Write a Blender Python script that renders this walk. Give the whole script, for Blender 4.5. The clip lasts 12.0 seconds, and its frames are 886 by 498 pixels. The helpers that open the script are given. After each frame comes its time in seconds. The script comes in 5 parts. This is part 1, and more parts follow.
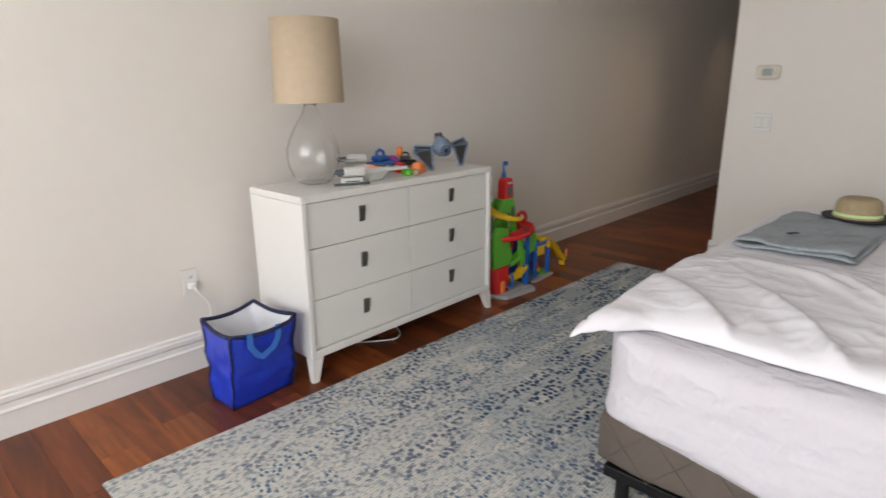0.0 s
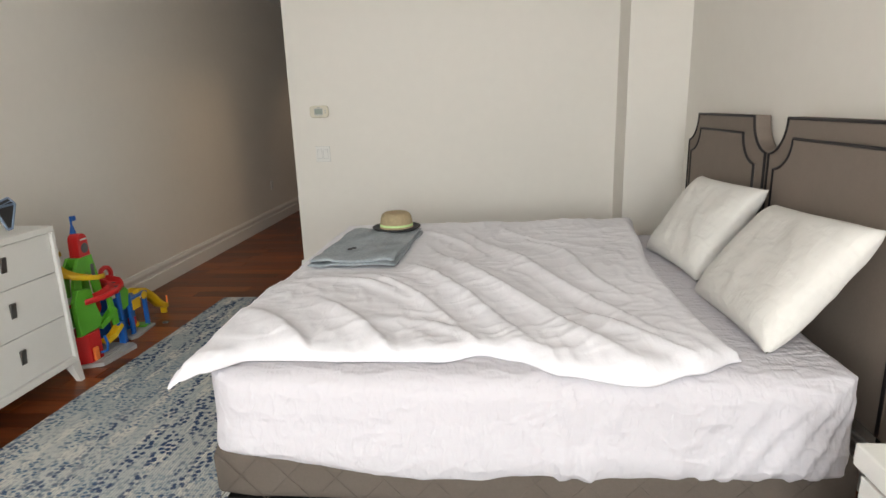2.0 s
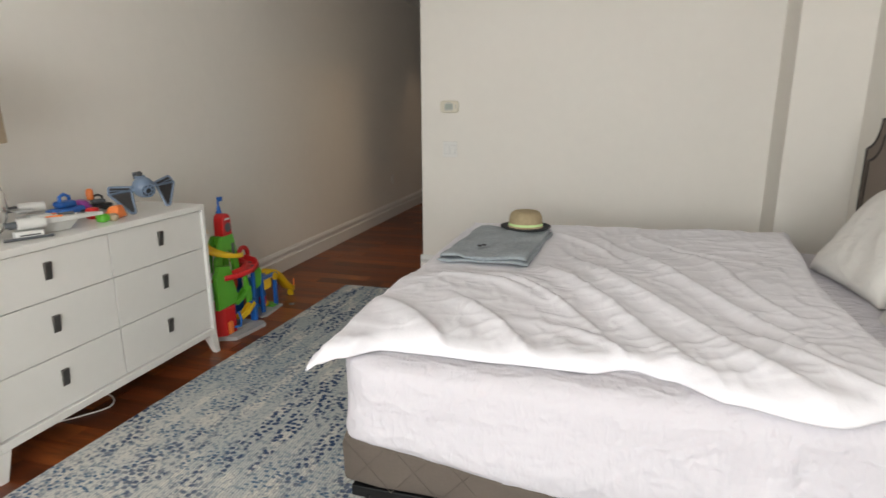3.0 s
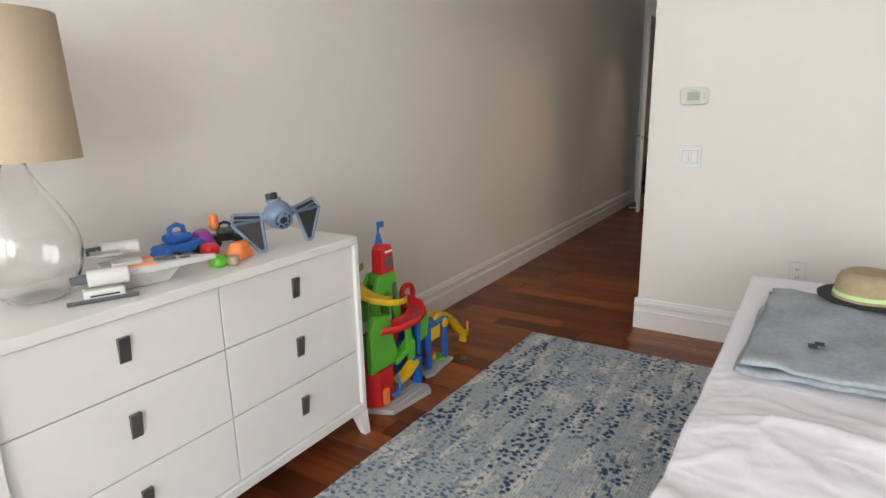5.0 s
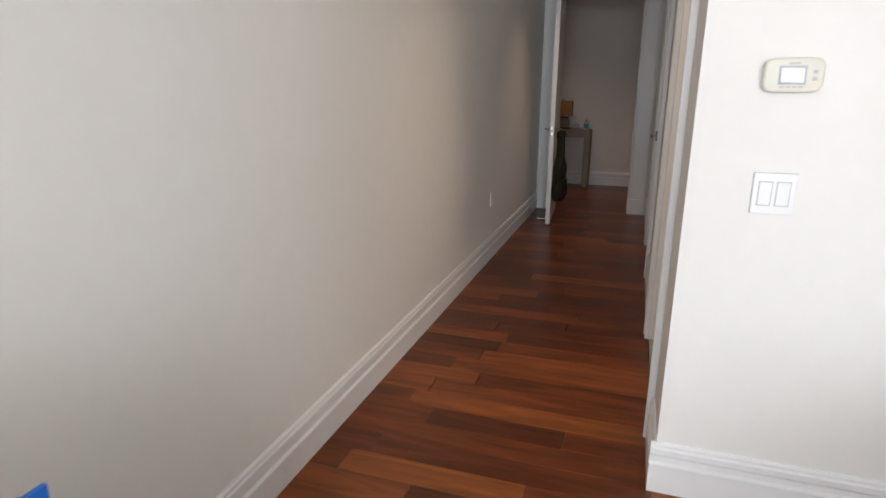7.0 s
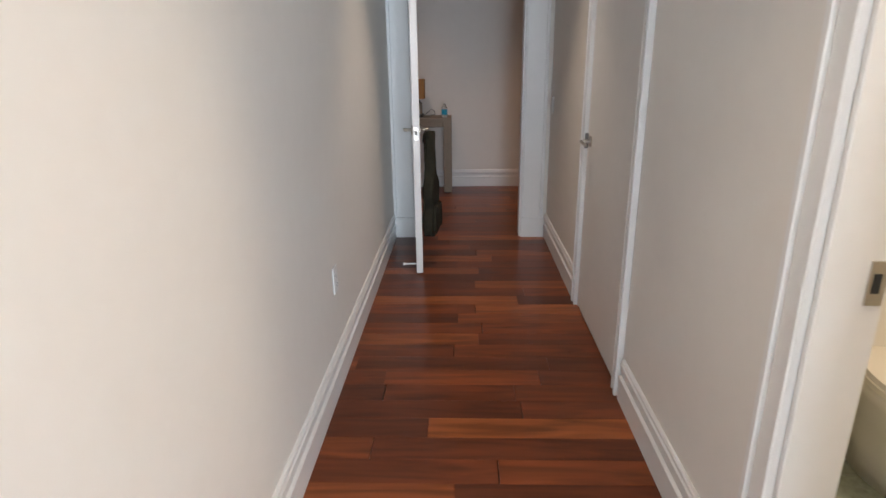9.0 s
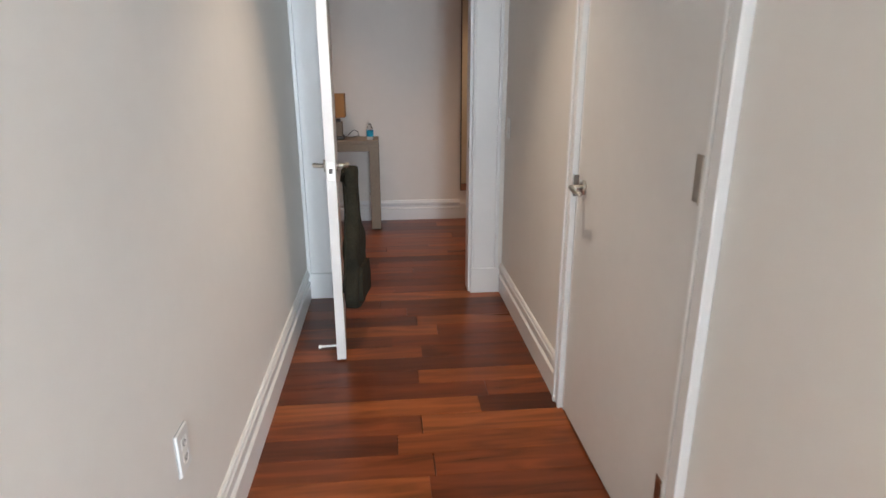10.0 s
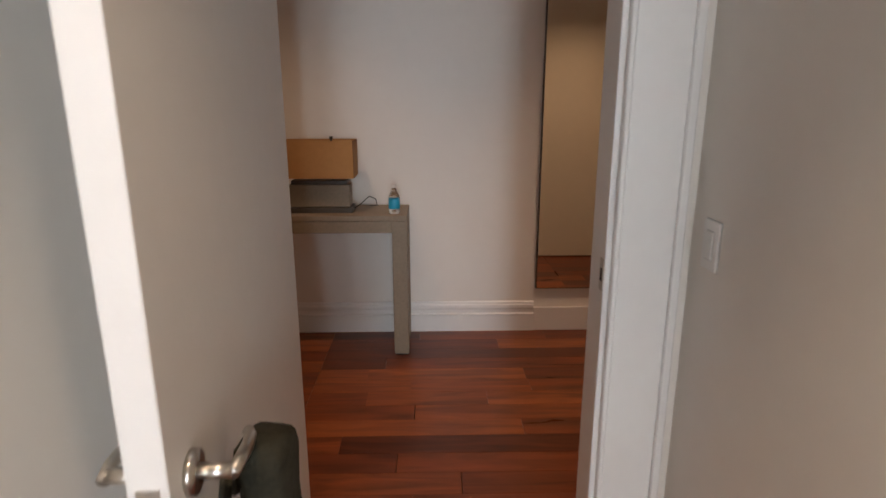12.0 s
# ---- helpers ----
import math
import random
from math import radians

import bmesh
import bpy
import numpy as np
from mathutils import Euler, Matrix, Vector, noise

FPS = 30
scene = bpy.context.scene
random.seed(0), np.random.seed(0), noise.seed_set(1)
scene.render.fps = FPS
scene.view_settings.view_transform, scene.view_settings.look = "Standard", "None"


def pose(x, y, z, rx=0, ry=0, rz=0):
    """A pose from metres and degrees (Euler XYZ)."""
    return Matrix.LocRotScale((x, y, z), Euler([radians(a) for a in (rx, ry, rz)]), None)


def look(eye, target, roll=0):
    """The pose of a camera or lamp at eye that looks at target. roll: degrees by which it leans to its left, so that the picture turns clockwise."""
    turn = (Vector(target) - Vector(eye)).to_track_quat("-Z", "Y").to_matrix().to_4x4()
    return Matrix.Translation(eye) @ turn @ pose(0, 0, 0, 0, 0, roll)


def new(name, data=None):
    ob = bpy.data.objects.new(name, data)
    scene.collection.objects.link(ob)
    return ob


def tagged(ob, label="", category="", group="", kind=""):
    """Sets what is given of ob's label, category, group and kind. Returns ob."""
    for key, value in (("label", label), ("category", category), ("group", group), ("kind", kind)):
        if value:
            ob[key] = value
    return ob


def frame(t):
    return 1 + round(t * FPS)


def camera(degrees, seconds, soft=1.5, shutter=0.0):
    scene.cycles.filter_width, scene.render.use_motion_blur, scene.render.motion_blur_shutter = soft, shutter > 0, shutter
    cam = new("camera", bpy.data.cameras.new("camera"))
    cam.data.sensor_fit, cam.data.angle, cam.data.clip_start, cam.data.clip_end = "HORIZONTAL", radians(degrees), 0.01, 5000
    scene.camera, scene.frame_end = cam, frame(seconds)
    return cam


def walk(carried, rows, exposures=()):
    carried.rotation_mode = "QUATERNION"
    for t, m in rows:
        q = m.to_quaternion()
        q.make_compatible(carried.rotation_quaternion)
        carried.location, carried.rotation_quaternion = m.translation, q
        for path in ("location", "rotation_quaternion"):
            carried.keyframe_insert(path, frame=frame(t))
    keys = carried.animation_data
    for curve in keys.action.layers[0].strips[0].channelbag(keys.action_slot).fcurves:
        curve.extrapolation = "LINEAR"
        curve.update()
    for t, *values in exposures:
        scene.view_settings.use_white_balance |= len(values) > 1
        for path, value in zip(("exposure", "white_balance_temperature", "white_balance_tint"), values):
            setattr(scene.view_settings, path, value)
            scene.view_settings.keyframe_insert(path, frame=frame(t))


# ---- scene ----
cam = camera(75.0, 12.0, shutter=0.2)
PATH = [
    (0, (2.625, -4.425, 1.312), (1.308, -3.021, 0.771), -0.5),
    (0.5, (2.643, -4.43, 1.324), (1.746, -2.73, 0.771), -0.3),
    (1, (2.69, -4.441, 1.366), (2.079, -2.61, 0.839), -1.1),
    (1.5, (2.752, -4.52, 1.392), (2.427, -2.61, 0.896), -1.3),
    (2, (2.813, -4.537, 1.407), (2.637, -2.604, 0.924), -1.8),
    (2.5, (2.761, -4.563, 1.423), (2.541, -2.635, 0.94), -0.8),
    (3, (2.663, -4.466, 1.368), (2.137, -2.595, 0.898), -0.2),
    (3.5, (2.569, -4.305, 1.329), (1.71, -2.558, 0.873), -0.1),
    (3.7, (2.531, -4.211, 1.324), (1.571, -2.523, 0.843), 0.3),
    (5.5, (1.744, -3.181, 1.38), (0.706, -1.54, 0.902), -1.2),
    (6, (1.46, -2.79, 1.393), (0.622, -1.045, 0.888), -2.1),
    (6.5, (1.275, -2.312, 1.37), (0.634, -0.495, 0.835), -0.2),
    (7, (1.087, -1.872, 1.352), (0.476, -0.045, 0.814), 0.2),
    (9, (0.555, 0.266, 1.4), (0.489, 2.163, 0.769), -0.8),
    (9.5, (0.492, 0.766, 1.417), (0.51, 2.665, 0.791), -2.2),
    (10, (0.526, 1.328, 1.379), (0.706, 3.23, 0.786), -0.1),
    (10.5, (0.534, 1.853, 1.39), (0.66, 3.756, 0.788), 0.7),
    (11, (0.566, 2.394, 1.389), (0.648, 4.317, 0.844), 0.8),
    (11.5, (0.597, 2.887, 1.419), (0.69, 4.812, 0.885), 1.2),
    (12, (0.573, 3.395, 1.386), (0.613, 5.331, 0.888), -0.1),
]
walk(cam, [(t, look(eye, target, roll)) for t, eye, target, roll in PATH],
     ((0.0, -0.88, 6950, 15), (1.0, -0.84, 7120, 12), (1.5, -0.7, 7120, 11), (2.5, -0.62, 7120, 11), (3.5, -0.8, 7050, 12), (5.5, -0.1, 6760, 15), (6.0, 0.0, 6800, 17), (7.0, 0.22, 6350, 14), (7.7, 0.4, 6300, 12), (8.8, 1.27, 5820, 10), (9.5, 1.56, 5880, 10), (10.0, 1.9, 5850, 9), (11.0, 2.04, 5750, 8), (11.5, 1.72, 5750, 8), (12.0, 1.9, 6250, 12)))

# ---- light and exposure ----
SOUTH = -7.0   # window wall
world = bpy.data.worlds.new("sky")
scene.world = world
world.use_nodes = True
wn = world.node_tree
sky = wn.nodes.new("ShaderNodeTexSky")
sky.sky_type, sky.sun_disc, sky.sun_elevation, sky.sun_rotation = "NISHITA", False, radians(40), radians(60)
wn.links.new(sky.outputs[0], wn.nodes["Background"].inputs[0])
wn.nodes["Background"].inputs[1].default_value = 0.15


def area(name, m, w, h, watts, colour):
    lamp = bpy.data.lights.new(name, "AREA")
    lamp.shape, lamp.size, lamp.size_y, lamp.energy, lamp.color = "RECTANGLE", w, h, watts, colour
    ob = new(name, lamp)
    ob.matrix_world = m
    return ob


area("window_daylight", look((1.15, SOUTH - 0.03, 1.62), (1.15, 0, 1.3)), 1.5, 2.0, 105, (0.87, 0.95, 1.0))
area("window_daylight", look((3.0, SOUTH - 0.03, 1.62), (3.0, 0, 1.3)), 1.5, 2.0, 160, (0.87, 0.95, 1.0))


def downlight(x, y, watts, cone=76, colour=(1.0, 0.73, 0.48)):
    lamp = bpy.data.lights.new("downlight_beam", "SPOT")
    lamp.energy, lamp.color, lamp.spot_size, lamp.spot_blend, lamp.shadow_soft_size = watts, colour, radians(cone), 0.95, 0.025
    ob = new("downlight_beam", lamp)
    ob.matrix_world = look((x, y, 2.735), (x, y, 0))


END_Y = 4.81
DOWNLIGHTS = ((0.7, 1.0, 19), (0.6, 3.5, 25), (-0.15, 5.75, 14), (1.75, 5.75, 17))
for dx, dy, dw in DOWNLIGHTS:
    downlight(dx, dy, dw, *((76,) if dy < END_Y else (98, (1.0, 0.64, 0.4))))
area("bathroom_lamp_light", look((2.1, 1.0, 2.66), (2.1, 1.0, 0)), 0.3, 0.3, 9, (1.0, 0.74, 0.45))


# ---- materials ----
def mat(name, colour, rough=0.5, metal=0.0, spread=0.06, scale=6.0, bump=0.0, bump_scale=60.0, **extra):
    """A node material with colour variation at two scales and a fine relief."""
    m = bpy.data.materials.new(name)
    m.use_nodes = True
    t = m.node_tree
    b = t.nodes["Principled BSDF"]
    b.inputs["Roughness"].default_value, b.inputs["Metallic"].default_value = rough, metal
    for key, value in extra.items():
        b.inputs[key.replace("_", " ")].default_value = value
    co = t.nodes.new("ShaderNodeTexCoord")
    n1, n2 = t.nodes.new("ShaderNodeTexNoise"), t.nodes.new("ShaderNodeTexNoise")
    n1.inputs["Scale"].default_value, n2.inputs["Scale"].default_value = scale, scale * 9
    n1.inputs["Detail"].default_value = 5
    mix = t.nodes.new("ShaderNodeMath")
    mix.operation = "ADD"
    t.links.new(n1.outputs[0], mix.inputs[0])
    t.links.new(n2.outputs[0], mix.inputs[1])
    ramp = t.nodes.new("ShaderNodeMapRange")
    ramp.inputs[1].default_value, ramp.inputs[2].default_value = 0.6, 1.4
    ramp.inputs[3].default_value, ramp.inputs[4].default_value = 1 - spread, 1 + spread
    t.links.new(mix.outputs[0], ramp.inputs[0])
    col = t.nodes.new("ShaderNodeVectorMath")
    col.operation = "SCALE"
    col.inputs[0].default_value = colour
    t.links.new(ramp.outputs[0], col.inputs[3])
    t.links.new(col.outputs[0], b.inputs["Base Color"])
    for n in (n1, n2):
        t.links.new(co.outputs["Object"], n.inputs["Vector"])
    if bump:
        n3, bp = t.nodes.new("ShaderNodeTexNoise"), t.nodes.new("ShaderNodeBump")
        n3.inputs["Scale"].default_value = bump_scale
        n3.inputs["Detail"].default_value = 4
        t.links.new(co.outputs["Object"], n3.inputs["Vector"])
        t.links.new(n3.outputs[0], bp.inputs["Height"])
        bp.inputs["Strength"].default_value, bp.inputs["Distance"].default_value = bump, 0.01
        t.links.new(bp.outputs[0], b.inputs["Normal"])
    return m


def cloth(name, colour, crease=0.35, scale=7.0, fine=0.1):
    """Woven cotton: soft colour, a ridged crease relief and a fine crumple."""
    m = mat(name, colour, 0.85, spread=0.015, scale=4)
    t = m.node_tree
    L = t.links.new
    co = t.nodes.new("ShaderNodeTexCoord")
    heights = []
    for sc, st, dist in ((scale, (1.0, 2.2, 1.4), 0.25), (scale * 2.3, (2.0, 1.0, 1.0), 0.2), (60.0, (1, 1, 1), 0.0)):
        mp = t.nodes.new("ShaderNodeMapping")
        mp.inputs["Scale"].default_value = st
        mp.inputs["Rotation"].default_value = (0.3, 0.2, 0.5)
        L(co.outputs["Object"], mp.inputs[0])
        n = t.nodes.new("ShaderNodeTexNoise")
        n.inputs["Scale"].default_value, n.inputs["Detail"].default_value, n.inputs["Distortion"].default_value = sc, 1.5, dist
        L(mp.outputs[0], n.inputs["Vector"])
        a = t.nodes.new("ShaderNodeMath")
        a.operation = "SUBTRACT"
        L(n.outputs[0], a.inputs[0])
        a.inputs[1].default_value = 0.5
        b = t.nodes.new("ShaderNodeMath")
        b.operation = "ABSOLUTE"
        L(a.outputs[0], b.inputs[0])
        c = t.nodes.new("ShaderNodeMapRange")
        c.inputs[1].default_value, c.inputs[2].default_value = 0.0, 0.14
        c.inputs[3].default_value, c.inputs[4].default_value = 1.0, 0.0
        c.interpolation_type = "SMOOTHSTEP"
        L(b.outputs[0], c.inputs[0])
        heights.append(c.outputs[0])
    bp1, bp2, bp3 = (t.nodes.new("ShaderNodeBump") for k in range(3))
    for bp, hgt, st, dist in ((bp1, heights[0], crease, 0.012), (bp2, heights[1], crease * 0.7, 0.006), (bp3, heights[2], fine, 0.002)):
        bp.inputs["Strength"].default_value, bp.inputs["Distance"].default_value = st, dist
        L(hgt, bp.inputs["Height"])
    L(bp1.outputs[0], bp2.inputs["Normal"])
    L(bp2.outputs[0], bp3.inputs["Normal"])
    L(bp3.outputs[0], t.nodes["Principled BSDF"].inputs["Normal"])
    return m


def wood_floor(name, island):
    """Red-brown hardwood; each board takes its own tone and grain offset."""
    m = bpy.data.materials.new(name)
    m.use_nodes = True
    t = m.node_tree
    L, b = t.links.new, m.node_tree.nodes["Principled BSDF"]
    geo = t.nodes.new("ShaderNodeNewGeometry")
    if island:
        rnd = geo.outputs["Random Per Island"]
    else:
        rnd = t.nodes.new("ShaderNodeObjectInfo").outputs["Random"]
    shift = t.nodes.new("ShaderNodeVectorMath")
    shift.operation = "MULTIPLY_ADD"
    comb = t.nodes.new("ShaderNodeCombineXYZ")
    for i in range(3):
        L(rnd, comb.inputs[i])
    L(geo.outputs["Position"], shift.inputs[0])
    shift.inputs[1].default_value = (2.2, 19, 19)
    sc = t.nodes.new("ShaderNodeVectorMath")
    sc.operation = "SCALE"
    sc.inputs[3].default_value = 40
    L(comb.outputs[0], sc.inputs[0])
    L(sc.outputs[0], shift.inputs[2])
    grain = t.nodes.new("ShaderNodeTexNoise")
    grain.inputs["Scale"].default_value, grain.inputs["Detail"].default_value, grain.inputs["Distortion"].default_value = 1.0, 7, 0.9
    L(shift.outputs[0], grain.inputs["Vector"])
    tone = t.nodes.new("ShaderNodeValToRGB")
    e = tone.color_ramp.elements
    e[0].position, e[0].color = 0.0, (0.098, 0.0255, 0.0085, 1)
    e[1].position, e[1].color = 1.0, (0.285, 0.082, 0.02, 1)
    for p, c in ((0.35, (0.148, 0.036, 0.0105, 1)), (0.7, (0.202, 0.051, 0.0135, 1))):
        x = e.new(p)
        x.color = c
    L(rnd, tone.inputs[0])
    rng = t.nodes.new("ShaderNodeMapRange")
    rng.inputs[1].default_value, rng.inputs[2].default_value = 0.25, 0.75
    rng.inputs[3].default_value, rng.inputs[4].default_value = 0.45, 1.5
    L(grain.outputs[0], rng.inputs[0])
    col = t.nodes.new("ShaderNodeVectorMath")
    col.operation = "SCALE"
    L(tone.outputs[0], col.inputs[0])
    L(rng.outputs[0], col.inputs[3])
    L(col.outputs[0], b.inputs["Base Color"])
    b.inputs["Specular IOR Level"].default_value = 0.35
    rr = t.nodes.new("ShaderNodeMapRange")
    rr.inputs[3].default_value, rr.inputs[4].default_value = 0.22, 0.42
    L(grain.outputs[0], rr.inputs[0])
    L(rr.outputs[0], b.inputs["Roughness"])
    bp = t.nodes.new("ShaderNodeBump")
    bp.inputs["Strength"].default_value, bp.inputs["Distance"].default_value = 0.12, 0.002
    L(grain.outputs[0], bp.inputs["Height"])
    L(bp.outputs[0], b.inputs["Normal"])
    return m


WALL = mat("wall_paint", (0.815, 0.78, 0.727), 0.75, spread=0.015, scale=1.5, bump=0.05, bump_scale=220)
TRIM = mat("trim_paint", (0.82, 0.81, 0.79), 0.35, spread=0.015, scale=3, bump=0.03, bump_scale=40)
DOORM = mat("door_paint", (0.76, 0.74, 0.71), 0.4, spread=0.02, scale=2, bump=0.04, bump_scale=120)
CEIL = mat("ceiling_paint", (0.86, 0.85, 0.83), 0.85, spread=0.01, scale=2)
LACQUER = mat("white_lacquer", (0.8, 0.79, 0.76), 0.3, spread=0.015, scale=3, bump=0.02, bump_scale=50)
DARK = mat("dark_gap", (0.02, 0.02, 0.02), 0.8)
NICKEL = mat("satin_nickel", (0.55, 0.52, 0.47), 0.28, 1.0, spread=0.05, scale=20)
PEWTER = mat("dark_pewter", (0.2, 0.19, 0.18), 0.35, 0.9, spread=0.2, scale=25)
PLASTIC_W = mat("white_plastic", (0.8, 0.79, 0.76), 0.35, spread=0.02, scale=10)
PLANK = wood_floor("hardwood_board", False)
PLANKS = wood_floor("hardwood_boards", True)
SUB = mat("subfloor", (0.06, 0.022, 0.01), 0.9)


def glass(name, tint=(1, 1, 1), rough=0.0, ior=1.45):
    m = bpy.data.materials.new(name)
    m.use_nodes = True
    b = m.node_tree.nodes["Principled BSDF"]
    b.inputs["Base Color"].default_value = (*tint, 1)
    b.inputs["Transmission Weight"].default_value, b.inputs["Roughness"].default_value, b.inputs["IOR"].default_value = 1, rough, ior
    return m


GLASS = glass("clear_glass")


# ---- mesh helpers ----
def mesh_of(name, bm, material, smooth=False):
    me = bpy.data.meshes.new(name)
    bmesh.ops.recalc_face_normals(bm, faces=bm.faces)
    bm.to_mesh(me)
    bm.free()
    for p in me.polygons:
        p.use_smooth = smooth
    me.materials.append(material)
    return me


def part(name, bm, material, parent=None, label="", smooth=False):
    """Links a bmesh as one mesh object under a thing or under a part."""
    ob = new(name, mesh_of(name, bm, material, smooth))
    ob.parent = parent
    return tagged(ob, label)


def structure(name, bm, material, label="", smooth=False):
    return tagged(part(name, bm, material, None, label, smooth), kind="structure")


def thing(name, m, label, category, group=""):
    ob = new(name)
    ob.empty_display_size = 0.05
    ob.matrix_world = m
    return tagged(ob, label, category, group)


def box(bm, x0, x1, y0, y1, z0, z1, bevel=0.0, seg=2):
    r = bmesh.ops.create_cube(bm, size=1, matrix=Matrix.LocRotScale(((x0 + x1) / 2, (y0 + y1) / 2, (z0 + z1) / 2), None, (abs(x1 - x0), abs(y1 - y0), abs(z1 - z0))))
    if bevel:
        es = list({e for v in r["verts"] for e in v.link_edges})
        bmesh.ops.bevel(bm, geom=es, offset=bevel, segments=seg, profile=0.5, affect="EDGES")
    return bm


def B(*a, **k):
    return box(bmesh.new(), *a, **k)


def tube(bm, p, q, r, r2=None, n=16, caps=True):
    p, q = Vector(p), Vector(q)
    d = q - p
    m = Matrix.Translation((p + q) / 2) @ d.to_track_quat("Z", "Y").to_matrix().to_4x4()
    return bmesh.ops.create_cone(bm, cap_ends=caps, segments=n, radius1=r, radius2=r if r2 is None else r2, depth=d.length, matrix=m)


def lathe(bm, profile, n=40, close=False):
    """Turns a profile of (radius, height) round the z axis."""
    rings = []
    for r, z in profile:
        rings.append([bm.verts.new((r * math.cos(2 * math.pi * i / n), r * math.sin(2 * math.pi * i / n), z)) for i in range(n)])
    for a, b in zip(rings, rings[1:]):
        for i in range(n):
            bm.faces.new((a[i], a[(i + 1) % n], b[(i + 1) % n], b[i]))
    if close:
        bm.faces.new(rings[0])
        bm.faces.new(rings[-1])
    return bm


def prism(bm, pts, depth, m=None):
    """Extrudes a flat outline (x, y) along z."""
    vs = [bm.verts.new((x, y, 0)) for x, y in pts]
    f = bm.faces.new(vs)
    r = bmesh.ops.extrude_face_region(bm, geom=[f])
    up = [v for v in r["geom"] if isinstance(v, bmesh.types.BMVert)]
    bmesh.ops.translate(bm, verts=up, vec=(0, 0, depth))
    if m is not None:
        bmesh.ops.transform(bm, matrix=m, verts=vs + up)
    return bm


def eased(pts, k=5):
    """More points along a slack curve through the given ones."""
    p = [Vector(q) for q in pts]
    out = []
    for i in range(len(p) - 1):
        a, c, d, e = p[max(i - 1, 0)], p[i], p[i + 1], p[min(i + 2, len(p) - 1)]
        for j in range(k):
            t = j / k
            out.append(0.5 * (2 * c + (d - a) * t + (2 * a - 5 * c + 4 * d - e) * t * t + (3 * c - a - 3 * d + e) * t ** 3))
    return out + [p[-1]]


def sweep(bm, pts, r, n=8):
    """A round cord along points."""
    pts = [Vector(p) for p in pts]
    rings = []
    for i, p in enumerate(pts):
        d = (pts[min(i + 1, len(pts) - 1)] - pts[max(i - 1, 0)]).normalized()
        q = d.to_track_quat("Z", "Y")
        rings.append([bm.verts.new(p + q @ Vector((r * math.cos(2 * math.pi * k / n), r * math.sin(2 * math.pi * k / n), 0))) for k in range(n)])
    for a, b in zip(rings, rings[1:]):
        for k in range(n):
            bm.faces.new((a[k], a[(k + 1) % n], b[(k + 1) % n], b[k]))
    bm.faces.new(rings[0])
    bm.faces.new(rings[-1])
    return bm


# ---- structure ----
H = 2.75       # ceiling
HALL = 1.235   # hall width
END = 4.81     # hall's end wall
FAR = 6.755    # far wall of the corridor
DOOR_H = 2.38
WIN = ((0.4, 1.9), (2.25, 3.75))


def wall(name, *boxes):
    bm = bmesh.new()
    for b in boxes:
        box(bm, *b)
    return structure(name, bm, WALL, "smooth off-white painted plaster wall")


wall("wall_west", (-0.15, 0, SOUTH - 0.15, END, 0, H))
s = []
x = 0.0
for a, b in WIN:
    s += [(x, a, SOUTH - 0.15, SOUTH, 0, H), (a, b, SOUTH - 0.15, SOUTH, 0, 0.62), (a, b, SOUTH - 0.15, SOUTH, 2.62, H)]
    x = b
wall("wall_south", *s, (x, 4.14, SOUTH - 0.15, SOUTH, 0, H))
wall("wall_east", (4.14, 4.29, SOUTH - 0.15, 0.12, 0, H))
wall("wall_north", (HALL, 3.735, 0, 0.12, 0, H), (3.735, 4.14, -0.34, 0.12, 0, H))
BATH, CLOSET = (0.40, 1.315), (2.53, 3.42)
wall("hall_wall_east", (HALL, 1.355, 0.12, BATH[0], 0, H), (HALL, 1.355, *BATH, DOOR_H, H), (HALL, 1.355, BATH[1], CLOSET[0], 0, H),
     (HALL, 1.355, *CLOSET, DOOR_H, H), (HALL, 1.355, CLOSET[1], END, 0, H))
OPEN = (0.18, 1.03)
wall("hall_wall_end", (-1.6, OPEN[0], END, END + 0.12, 0, H), (*OPEN, END, END + 0.12, DOOR_H, H), (OPEN[1], 3.0, END, END + 0.12, 0, H))
wall("wall_far", (-1.6, 3.0, FAR, FAR + 0.15, 0, H))
wall("corridor_wall_west", (-1.75, -1.6, END, FAR + 0.15, 0, H))
wall("corridor_wall_east", (3.0, 3.15, END, FAR + 0.15, 0, H))
wall("bathroom_wall", (1.355, 3.0, 2.32, 2.44, 0, H), (2.88, 3.0, 0.12, 2.32, 0, H))
wall("closet_wall", (1.9, 2.0, 2.44, END, 0, H))
bm = bmesh.new()
box(bm, -1.75, 4.29, SOUTH - 0.15, FAR + 0.15, H, H + 0.1)
structure("ceiling", bm, CEIL, "smooth white painted ceiling")
FLOOR = structure("floor", B(-1.75, 4.29, SOUTH - 0.15, FAR + 0.15, -0.12, -0.014), SUB, "red-brown hardwood board floor with a satin finish")


